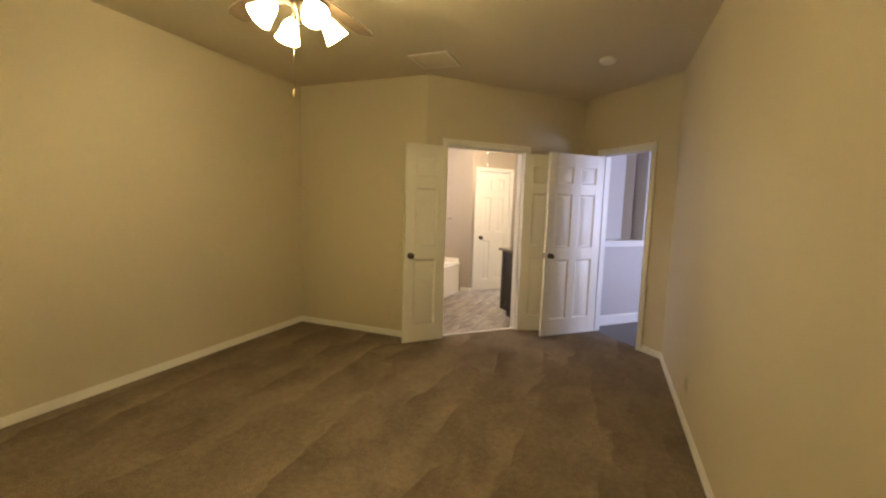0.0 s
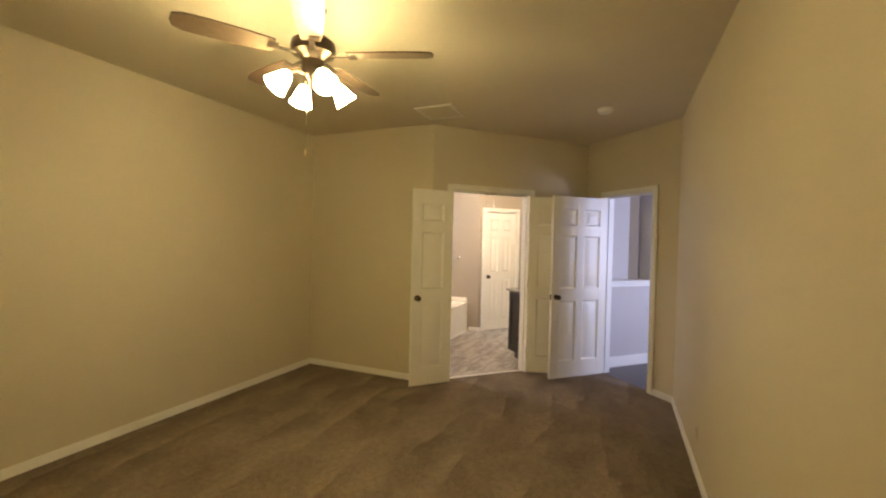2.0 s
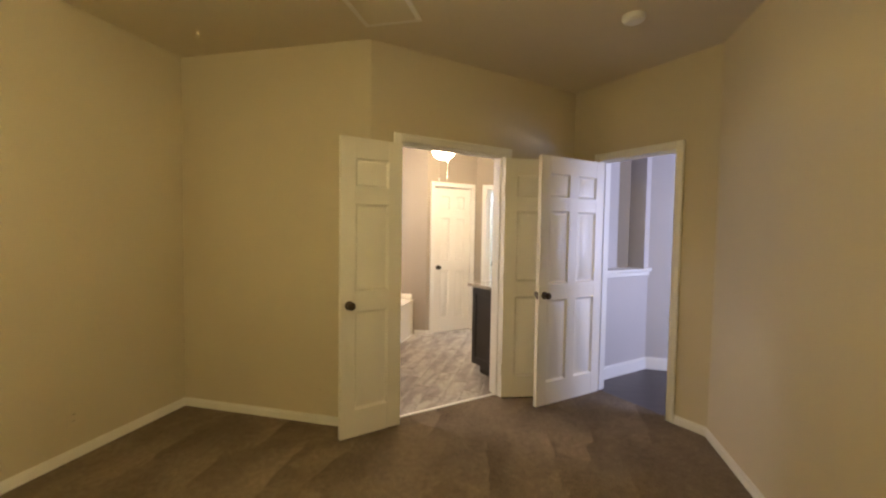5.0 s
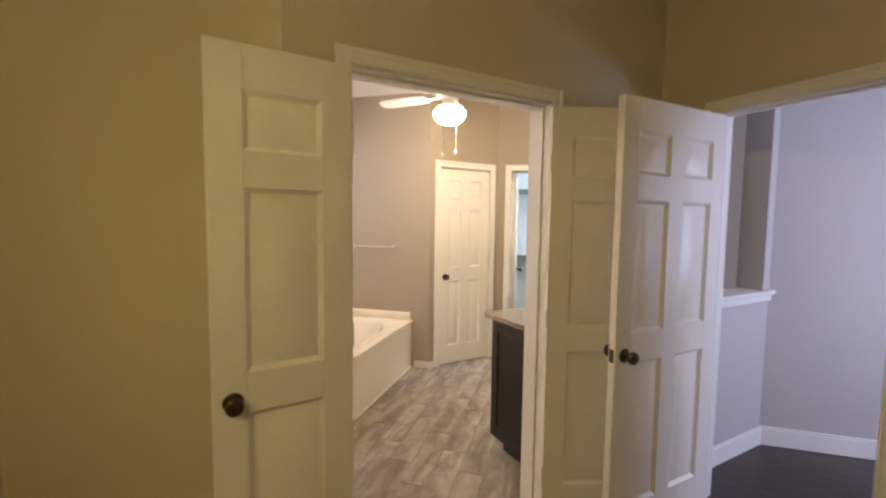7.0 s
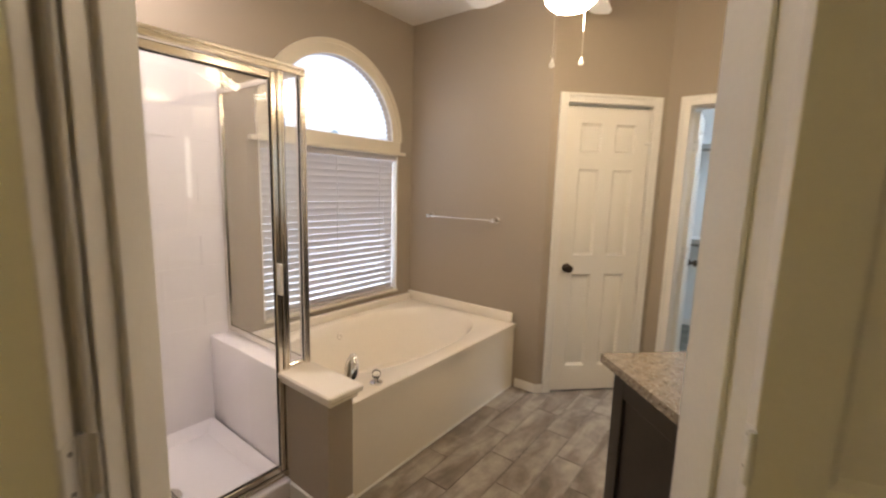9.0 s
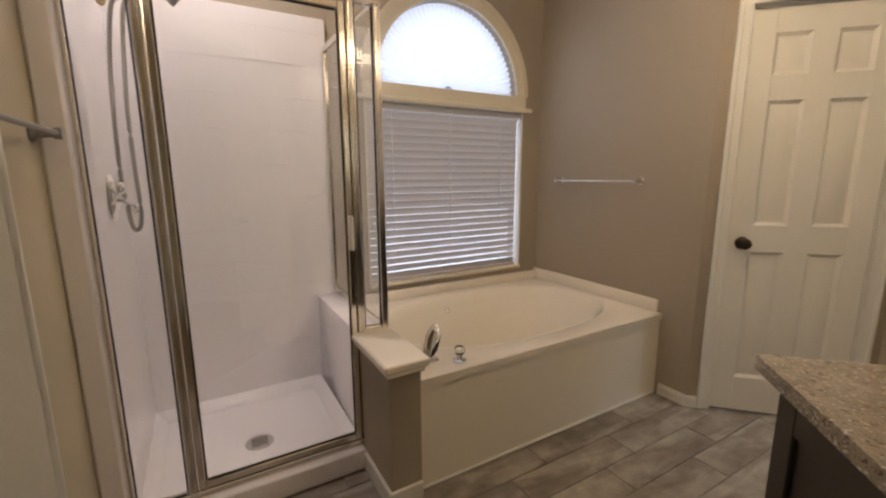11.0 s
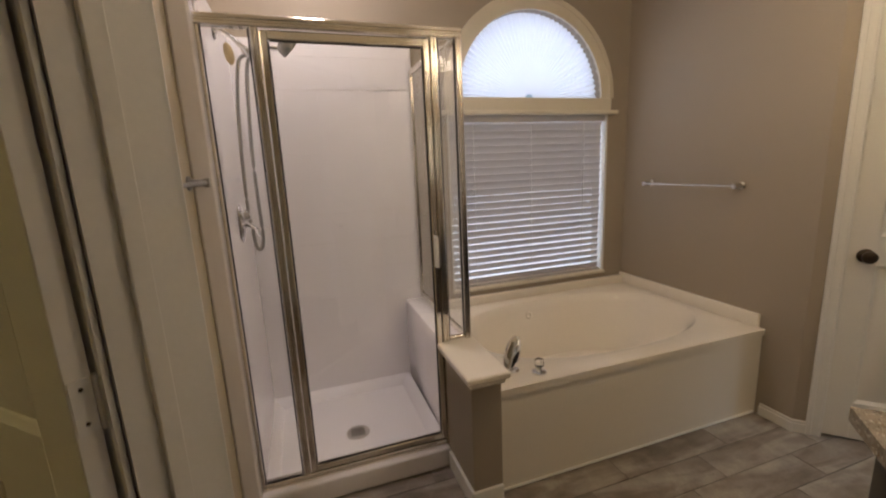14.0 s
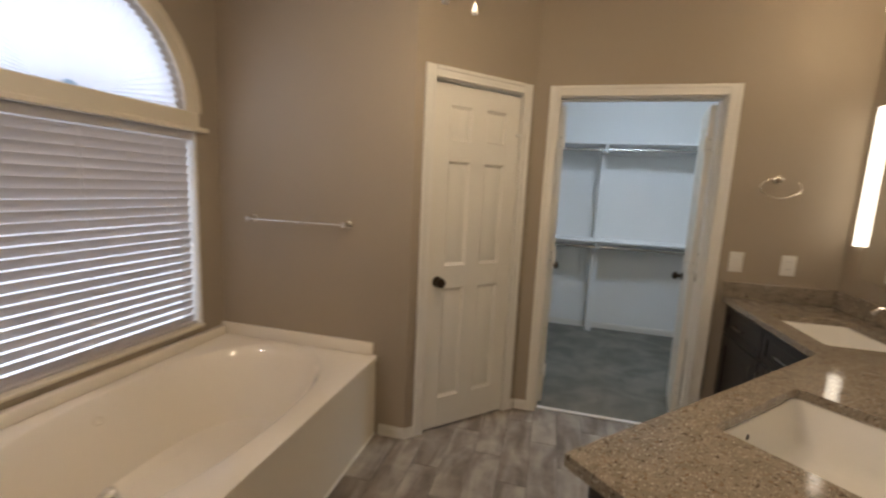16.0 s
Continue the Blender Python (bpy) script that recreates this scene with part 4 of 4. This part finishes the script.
for lo, hi, nm in (((SX + 0.004, 4.604, BOT + 0.031), (SX + 0.010, 4.607, TOP - 0.041), "gasket"), ((SX + 0.004, 4.752, BOT + 0.031), (SX + 0.010, 4.758, TOP - 0.041), "gasket"),
                   ((SX + 0.004, 4.815, BOT + 0.063), (SX + 0.012, 4.821, TOP - 0.079), "gasket"), ((SX + 0.004, 5.386, BOT + 0.063), (SX + 0.012, 5.392, TOP - 0.079), "gasket"), ((SX + 0.004, 4.821, TOP - 0.084), (SX + 0.012, 5.386, TOP - 0.078), "gasket"), ((SX + 0.004, 4.821, BOT + 0.062), (SX + 0.012, 5.386, BOT + 0.068), "gasket"),
                   ((SX + 0.004, 5.452, 0.641), (SX + 0.010, 5.458, TOP - 0.041), "gasket"), ((SX + 0.004, 5.522, 0.641), (SX + 0.010, 5.528, TOP - 0.041), "gasket"), ((SX + 0.004, 4.611, BOT + 0.030), (SX + 0.010, 4.752, BOT + 0.036), "gasket")):
    bar(lo, hi, nm, RUBBER)
bar((SXB + 0.001, 5.530, 0.606), (SXB + 0.03, 5.556, TOP - 0.03), "wall_jamb")
bar((SXB + 0.001, 5.530, TOP - 0.03), (SX - 0.02, 5.556, TOP), "header")
bar((SXB + 0.03, 5.530, 0.606), (SX - 0.02, 5.556, 0.640), "sill_rail")
setting("trim_shower", box((SX - 0.02, FAR + 0.1205, 0.0), (SX + 0.06, 4.590, 2.10), 0.008), SHOWERW, "white acrylic flange at the shower front", "trim")

VX = -2.42
va = thing("shower_valve", "chrome shower valve with a lever on an oval plate", "shower valve", pose(VX, SY0 + 0.003, 1.20, -90))
bm = lathe([(0.060, 0.0), (0.059, 0.005), (0.045, 0.012), (0.028, 0.018)], 32)
bmesh.ops.transform(bm, matrix=Matrix.Diagonal((0.9, 1.45, 1, 1)), verts=bm.verts[:])
part("plate", bm, CHROME, va)
part("hub", lathe([(0.028, 0.012), (0.030, 0.03), (0.024, 0.045), (0.001, 0.05)], 22, pose(0, -0.035, 0)), CHROME, va)
part("lever", tube([(0, 0.01, 0.02), (0.01, 0.015, 0.045), (0.02, 0.03, 0.065), (0.02, 0.06, 0.075)], 0.009, 10), CHROME, va)
hs = thing("hand_shower", "chrome shower arm with a fixed head, beige handset and looping hose", "shower head")
part("flange", lathe([(0.03, 0.0), (0.028, 0.006), (0.012, 0.012)], 20, pose(VX, SY0 + 0.001, 2.0, -90)), CHROME, hs)
part("arm", tube([(VX, SY0, 2.00), (VX, 4.63, 2.005), (VX, 4.665, 1.985), (VX, 4.715, 1.935)], 0.010, 12), CHROME, hs)
part("diverter", lathe([(0.012, -0.03), (0.018, -0.02), (0.020, 0.015), (0.012, 0.03)], 16, pose(VX, 4.722, 1.925, 40)), CHROME, hs)
part("head_arm", tube([(VX, 4.73, 1.93), (VX, 4.79, 1.95), (VX, 4.85, 1.945)], 0.009, 10), CHROME, hs)
part("shower_head", lathe([(0.012, 0.034), (0.019, 0.030), (0.034, 0.022), (0.041, 0.010), (0.042, -0.016), (0.038, -0.024), (0.031, -0.022), (0.027, -0.016), (0.001, -0.015)], 28, pose(VX + 0.01, 4.880, 1.955, 48, 18, 0)), STEEL, hs)
bm = bmesh.new()
bmesh.ops.create_uvsphere(bm, u_segments=18, v_segments=12, radius=1.0)
bmesh.ops.transform(bm, matrix=pose(VX + 0.015, 4.650, 1.915, 8) @ Matrix.Diagonal((0.014, 0.019, 0.045, 1)), verts=bm.verts[:])
part("handset", bm, WOODKNOB, hs, "beige oval spray handset")


def smooth_path(pts, n=8):
    """Catmull-Rom points through pts."""
    out = []
    p = [Vector(pts[0])] + [Vector(q) for q in pts] + [Vector(pts[-1])]
    for a, b, c, d in zip(p, p[1:], p[2:], p[3:]):
        for k in range(n):
            t = k / n
            out.append(0.5 * (2 * b + (c - a) * t + (2 * a - 5 * b + 4 * c - d) * t * t + (3 * b - 3 * c + d - a) * t ** 3))
    return out + [p[-1]]


part("hose", tube(smooth_path([(VX, 4.72, 1.915), (VX, 4.692, 1.905), (VX, 4.675, 1.86), (VX, 4.655, 1.70), (VX, 4.644, 1.50), (VX, 4.640, 1.30), (VX, 4.645, 1.20)]), 0.0075, 8), STEEL, hs, "flexible steel hose")
part("hose", tube(smooth_path([(VX + 0.01, 4.728, 1.905), (VX + 0.01, 4.712, 1.86), (VX + 0.01, 4.698, 1.70), (VX + 0.01, 4.688, 1.50), (VX + 0.01, 4.688, 1.30), (VX + 0.01, 4.690, 1.15), (VX + 0.01, 4.682, 1.09), (VX + 0.01, 4.668, 1.075), (VX + 0.01, 4.655, 1.10), (VX + 0.01, 4.650, 1.17)]), 0.0075, 8), STEEL, hs, "flexible steel hose")


def towel_bar(m, length, label, metal=NICKEL):
    t = thing("towel_bar", label, "towel bar", m)
    part("bar", tube([(0, -0.055, 0), (length, -0.055, 0)], 0.007, 10), metal, t)
    for x in (0.0, length):
        part("post", lathe([(0.024, 0.0), (0.024, 0.006), (0.014, 0.014), (0.011, 0.045), (0.016, 0.05), (0.016, 0.066), (0.001, 0.068)], 18), metal, t, m=pose(x, 0, 0, 90))
    return t


towel_bar(pose(-2.60, LIN_A[1], 1.238), 0.62, "satin nickel towel bar on the wall over the tub")
towel_bar(pose(-1.36, FAR + 0.12, 1.395, 0, 0, 180), 0.59, "dark nickel towel bar on the wall beside the shower", STEEL)

# ---- vanity ----
CT, CTH = 0.915, 0.03
D45 = Vector((1, 1)) / R2
N45 = Vector((1, -1)) / R2
TIP = Vector((-0.80, 5.85))
depth = (6.65 - KB) / R2
INNER = Vector((0.14, 6.79))
END = TIP + N45 * depth
WALLC = Vector((XV, XV + KB))
top_plan = [TIP, END, WALLC, Vector((XV, CY)), Vector((0.14, CY)), INNER]


def basin_ring(c, d, hw, hd, r=0.022):
    """A rounded rectangle about c, with its longer side along d; seven points to a corner."""
    nrm = Vector((d.y, -d.x))
    out = []
    for k, (sx, sy) in enumerate(((1, 1), (-1, 1), (-1, -1), (1, -1))):
        for i in range(7):
            a = math.pi / 2 * (k + i / 6)
            out.append(c + d * (sx * (hw - r) + r * math.cos(a)) + nrm * (sy * (hd - r) + r * math.sin(a)))
    return out


SINKS = [(TIP + D45 * 0.655 + N45 * 0.27, D45, 0.235, 0.18), (Vector((0.41, 7.16)), Vector((0, 1)), 0.235, 0.17)]
bm = bmesh.new()
loops = [top_plan] + [basin_ring(*s) for s in SINKS]
edges = []
for lp in loops:
    v = [bm.verts.new((p.x, p.y, CT)) for p in lp]
    edges += [bm.edges.new((v[i], v[(i + 1) % len(v)])) for i in range(len(v))]
fill = bmesh.ops.triangle_fill(bm, use_beauty=True, edges=edges, normal=(0, 0, 1))
fs = [f for f in bm.faces]
ext = bmesh.ops.extrude_face_region(bm, geom=fs)
for v in [e for e in ext["geom"] if isinstance(e, bmesh.types.BMVert)]:
    v.co.z -= CTH
worktop = tagged(part("worktop", bm, GRANITE), "speckled beige granite vanity worktop with two sink cut-outs", "worktop")
wt = thing("backsplash", "low speckled beige granite upstand along the vanity walls", "backsplash")
part("splash", box((0.14, CY - 0.02, CT + 0.0005), (XV - 0.021, CY - 0.001, CT + 0.095), 0.003), GRANITE, wt)
part("splash", box((XV - 0.02, WALLC.y + 0.03, CT + 0.0005), (XV - 0.001, CY - 0.001, CT + 0.095), 0.003), GRANITE, wt)
m45 = pose(END.x, END.y, 0, 0, 0, 45)
part("splash", box((0.0, 0.001, CT + 0.0005), ((WALLC - END).length - 0.02, 0.02, CT + 0.095), 0.003), GRANITE, wt, m=m45)
for c, d, hw, hd in SINKS:
    s = thing("sink", "white rectangular undermount porcelain sink", "sink", group="vanity sinks")
    bm = bmesh.new()
    rg = [[bm.verts.new((p.x, p.y, z)) for p in basin_ring(c, d, hw + g, hd + g, pw)] for g, z, pw in ((0.012, CT - CTH - 0.001, 0.03), (-0.002, CT - CTH - 0.003, 0.02), (-0.010, CT - CTH - 0.02, 0.03), (-0.025, CT - CTH - 0.10, 0.045), (-0.04, CT - CTH - 0.122, 0.05), (-0.07, CT - CTH - 0.132, 0.05))]
    for a, b in zip(rg, rg[1:]):
        for k in range(28):
            bm.faces.new((a[k], a[(k + 1) % 28], b[(k + 1) % 28], b[k]))
    bm.faces.new(rg[-1])
    part("bowl", bm, PORCELAIN, s)
    part("drain", lathe([(0.022, 0), (0.021, 0.003), (0.001, 0.002)], 18), CHROME, s, "chrome drain", pose(c.x, c.y, CT - CTH - 0.131))
    nrm = Vector((d.y, -d.x))
    hole = c - nrm * (hd - 0.022)
    part("overflow_hole", lathe([(0.008, 0), (0.008, 0.002)], 12), RUBBER, s, "dark overflow hole", Matrix.Translation((hole.x - d.x * 0.1, hole.y - d.y * 0.1, CT - 0.055)) @ (nrm.to_3d().to_track_quat("Z", "Y").to_matrix().to_4x4()))


def cabinet(p, d, n, width, dep, label, doors, end_panel=True):
    """A base cabinet whose front runs from p along d; n points to its back."""
    ang = math.degrees(math.atan2(d.y, d.x))
    c = thing("vanity_cabinet", label, "cabinet", pose(p.x, p.y, 0, 0, 0, ang))
    side = 1 if d.x * n.y - d.y * n.x > 0 else -1
    def yb(a, b):
        return (min(a * side, b * side), max(a * side, b * side))
    h = CT - CTH
    y0, y1 = yb(0.02, dep)
    bm = box((0, y0, 0.10), (width, y1, 0.118), 0.002)
    q0, q1 = yb(0.02, 0.036)
    add_box(bm, (0, q0, 0.118), (width, q1, h - 0.002))
    r0, r1 = yb(dep - 0.012, dep)
    add_box(bm, (0, r0, 0.118), (width, r1, h - 0.002))
    s0, s1 = yb(0.036, dep - 0.012)
    for xs in ((0, 0.018), (width - 0.018, width)):
        add_box(bm, (xs[0], s0, 0.118), (xs[1], s1, h - 0.002))
    part("body", bm, DARKWOOD, c)
    y0, y1 = yb(0.08, dep)
    part("toe_kick", box((0.05, y0, 0.0), (width, y1, 0.10)), DARKWOOD, c)
    w = width / doors
    for i in range(doors):
        a, b = i * w + 0.004, (i + 1) * w - 0.004
        for z0, z1, nm in ((0.12, h - 0.19, "door"), (h - 0.18, h - 0.02, "drawer")):
            y0, y1 = yb(0.0, 0.02)
            bm = bmesh.new()
            r = 0.055 if nm == "door" else 0.04
            add_box(bm, (a, y0, z0), (a + r, y1, z1), 0.002), add_box(bm, (b - r, y0, z0), (b, y1, z1), 0.002)
            add_box(bm, (a + r, y0, z0), (b - r, y1, z0 + r), 0.002), add_box(bm, (a + r, y0, z1 - r), (b - r, y1, z1), 0.002)
            q0, q1 = yb(0.008, 0.02)
            add_box(bm, (a + r, q0, z0 + r), (b - r, q1, z1 - r))
            dd = part(nm, bm, DARKWOOD, c)
            hy = -0.022 * side
            xk = (a + b) / 2 if nm == "drawer" else (b - 0.035 if i % 2 == 0 else a + 0.035)
            zk = (z0 + z1) / 2 if nm == "drawer" else z1 - 0.09
            pp = [(xk - 0.05, 0, zk), (xk - 0.05, hy, zk), (xk + 0.05, hy, zk), (xk + 0.05, 0, zk)] if nm == "drawer" else [(xk, 0, zk - 0.05), (xk, hy, zk - 0.05), (xk, hy, zk + 0.05), (xk, 0, zk + 0.05)]
            part("handle", tube(pp, 0.004, 8), NICKEL, dd, "slim satin nickel pull")
    if end_panel:
        y0, y1 = yb(0.02, dep)
        end = part("end_panel", box((-0.008, y0 + 0.06, 0.17), (-0.001, y1 - 0.06, h - 0.08)), DARKWOOD, c, "dark framed end panel")
        for nm, lo, hi in (("stile", (-0.018, y0, 0.10), (-0.001, y0 + 0.06, h - 0.002)), ("stile", (-0.018, y1 - 0.06, 0.10), (-0.001, y1, h - 0.002)), ("rail", (-0.018, y0 + 0.06, 0.10), (-0.001, y1 - 0.06, 0.17)), ("rail", (-0.018, y0 + 0.06, h - 0.08), (-0.001, y1 - 0.06, h - 0.002))):
            part(nm, box(lo, hi, 0.002), DARKWOOD, end)
    return c


p1 = TIP + D45 * 0.045 + N45 * 0.03
cabinet(p1, D45, N45, (INNER - TIP).length - 0.06, depth - 0.032, "espresso shaker vanity cabinet under the granite worktop", 3)
p2 = Vector((0.17, INNER.y + 0.02))
cabinet(p2, Vector((0, 1)), Vector((1, 0)), CY - p2.y - 0.005, XV - 0.17 - 0.003, "espresso shaker vanity cabinet in the corner by the closet", 2, False)

for c, d in ((SINKS[0][0] + N45 * 0.22, D45), (SINKS[1][0] + Vector((0.22, 0)), Vector((0, 1)))):
    ang = math.degrees(math.atan2(d.y, d.x))
    f = thing("sink_faucet", "chrome sink faucet on the granite worktop", "faucet", pose(c.x, c.y, CT, 0, 0, ang), group="sink faucets")
    part("body", lathe([(0.026, 0), (0.024, 0.01), (0.016, 0.02), (0.015, 0.12), (0.001, 0.125)], 18), CHROME, f)
    part("spout", tube([(0, 0, 0.09), (0, 0.04, 0.125), (0, 0.09, 0.12), (0, 0.11, 0.10)], 0.011, 10), CHROME, f)
    part("lever", tube([(0, 0, 0.12), (0, -0.02, 0.15), (0, -0.05, 0.165)], 0.007, 8), CHROME, f)

mir = thing("vanity_mirror", "frameless wall mirror with a lit frosted edge strip", "mirror")
part("plate", box((XV - 0.010, 6.72, 1.10), (XV - 0.002, 7.57, 2.06)), MIRROR, mir)
part("light_strip", box((XV - 0.035, 7.584, 1.27), (XV - 0.003, 7.616, 1.97), 0.004), STRIP, mir, "frosted vertical light strip, lit")
mir2 = thing("vanity_mirror", "frameless wall mirror over the near vanity", "mirror", m45)
part("plate", box((0.06, 0.002, 1.10), ((WALLC - END).length - 0.12, 0.010, 2.06)), MIRROR, mir2)


def vanity_light(m, count, label):
    """A wall bar with globes; the wall is at y = 0 and the globes stand out along y."""
    v = thing("vanity_light", label, "wall lamp", m, "vanity lights")
    half = 0.09 * count
    part("back_bar", box((-half, 0.001, -0.05), (half, 0.03, 0.05), 0.006), CHROME, v)
    for i in range(count):
        x = -half + 0.09 + 0.18 * i
        part("socket", lathe([(0.022, 0.0), (0.022, 0.03), (0.016, 0.04)], 16), CHROME, v, m=pose(x, 0.03, 0, -90))
        bm = bmesh.new()
        bmesh.ops.create_uvsphere(bm, u_segments=20, v_segments=12, radius=0.047)
        part("globe", bm, SHADE3, v, "round opal bulb, lit", pose(x, 0.112, 0))
    return v


vanity_light(m45 @ pose(1.17, 0, 2.40), 4, "chrome vanity light bar with four lit globes over the mirror")
vanity_light(pose(XV, 7.18, 2.38, 0, 0, 90), 4, "chrome vanity light bar with four lit globes by the closet")

# ---- wall fittings ----
def wall_plate(m, kind, label, finish=None):
    finish = finish or PLASTIC
    p = thing("switch_plate" if kind == "switch" else "outlet", label, "switch" if kind == "switch" else "outlet", m)
    part("plate", box((-0.036, -0.006, -0.058), (0.036, -0.0005, 0.058), 0.003), finish, p)
    if kind == "switch":
        part("rocker", box((-0.016, -0.010, -0.033), (0.016, -0.006, 0.033), 0.002), PLASTIC, p)
    else:
        for z in (-0.02, 0.02):
            s = part("socket", box((-0.016, -0.009, z - 0.014), (0.016, -0.006, z + 0.014), 0.003), finish, p)
            for x in (-0.006, 0.006):
                part("slot", box((x - 0.001, -0.0095, z - 0.005), (x + 0.001, -0.009, z + 0.005)), RUBBER, s)
    return p


wall_plate(pose(0.185, CY, 1.125), "switch", "white rocker switch plate on the greige wall")
wall_plate(pose(0.445, CY, 1.125), "outlet", "white double outlet on the greige wall over the vanity")
wall_plate(pose(XL, 3.57, 0.26, 0, 0, 90), "outlet", "double outlet painted over in wall beige", BEDP)
wall_plate(pose(-1.63, FAR, 0.24), "outlet", "double outlet painted over in wall beige", BEDP)
wall_plate(pose(XR, 3.62, 0.27, 0, 0, -90), "outlet", "double outlet painted over in wall beige", BEDP)
tr = thing("towel_ring", "satin nickel open towel ring on the greige wall", "towel ring", pose(0.33, CY, 1.60))
part("rosette", lathe([(0.024, 0), (0.024, 0.006), (0.012, 0.015), (0.010, 0.05), (0.001, 0.055)], 18), NICKEL, tr, m=pose(0, 0, 0, 90))
part("ring", tube([(0.098 * math.cos(a), -0.045, -0.045 + 0.055 * math.sin(a)) for a in [radians(95 + i * 300 / 32) for i in range(33)]], 0.0036, 8), NICKEL, tr)

# ---- walk-in closet fittings ----
for z, nm in ((1.98, "upper"), (0.99, "lower")):
    s = thing("closet_shelf", "white closet shelf with a metal hanging rod below", "shelf")
    part("board", box((-1.349, 9.50, z), (0.999, 9.799, z + 0.02), 0.003), CLOSETP, s)
    part("cleat", box((-1.349, 9.775, z - 0.09), (0.999, 9.799, z - 0.001), 0.002), CLOSETP, s)
    part("rod", tube([(-1.348, 9.55, z - 0.05), (0.998, 9.55, z - 0.05)], 0.014, 12), NICKEL, s, "metal hanging rod")
    part("bracket", box((-0.405, 9.52, z - 0.075), (-0.365, 9.774, z - 0.001), 0.002), CLOSETP, s)
up = thing("closet_upright", "white vertical closet divider board", "shelf support")
for a, b in ((0.0, 0.898), (1.012, 1.888)):
    part("board", box((-0.415, 9.66, a), (-0.355, 9.7985, b), 0.002), CLOSETP, up)
cl = thing("closet_light", "flush white closet ceiling light, lit", "ceiling light", pose(0.0, 8.30, H))
part("base", lathe([(0.15, 0), (0.15, -0.02), (0.14, -0.03)], 28), PLASTIC, cl)
part("diffuser", lathe([(0.14, -0.03), (0.13, -0.06), (0.08, -0.085), (0.001, -0.092)], 28), SHADE4, cl)

# ---- daylight at the openings ----
lamp("window_daylight", "AREA", 128, (0.72, 0.80, 1.0), look((XL - 0.6, AY, 1.2), (XL + 1, AY, 1.2)), 2.4, 3.2)
lamp("hall_daylight", "AREA", 46, (0.60, 0.64, 1.0), look((3.3, 5.15, 1.5), (1, 5.75, 1.4)), 1.2, 1.4)

# ---- floor pieces ----
TD = 90.0
tile_mesh = {}
bath_floor = setting("floor_bath", prism([(XL - 0.05, FAR + 0.06), (CX[0] - 0.03, CX[1] + 0.06), (0.95, 0.95 + K + 0.1), (0.95, 7.79), (LIN_B[0] - 0.1, 7.79), (LIN_A[0] - 0.05, 7.25), (XL - 0.05, 7.25)], -0.02, -0.004), GROUT, "grey wood-look plank tile floor", "floor")
PW, PL = 0.152, 0.61
rowi = 0
x = -2.25
while x < 0.95:
    y = 4.3 - (rowi % 3) * PL / 3
    while y < 7.8:
        bm = box((x + 0.002, y + 0.002, -0.012), (x + PW - 0.002, y + PL - 0.002, 0.0))
        for co, no in (((-1.25, 4.40 + 0.115, 0), (1, -1, 0)), ((0, FAR + 0.06, 0), (0, -1, 0)), ((0, CY + 0.05, 0), (0, 1, 0))):
            bmesh.ops.bisect_plane(bm, geom=bm.verts[:] + bm.edges[:] + bm.faces[:], plane_co=co, plane_no=no, clear_outer=True)
            es = [e for e in bm.edges if e.is_boundary]
            if es:
                bmesh.ops.holes_fill(bm, edges=es)
        if len(bm.faces) > 3:
            part("plank_tile", bm, PLANK, bath_floor)
        y += PL
    x += PW
    rowi += 1
hall_floor = setting("floor_hall", prism(hall_plan, -0.02, -0.004), DARKFLOOR, "dark stained wood plank floor", "floor")
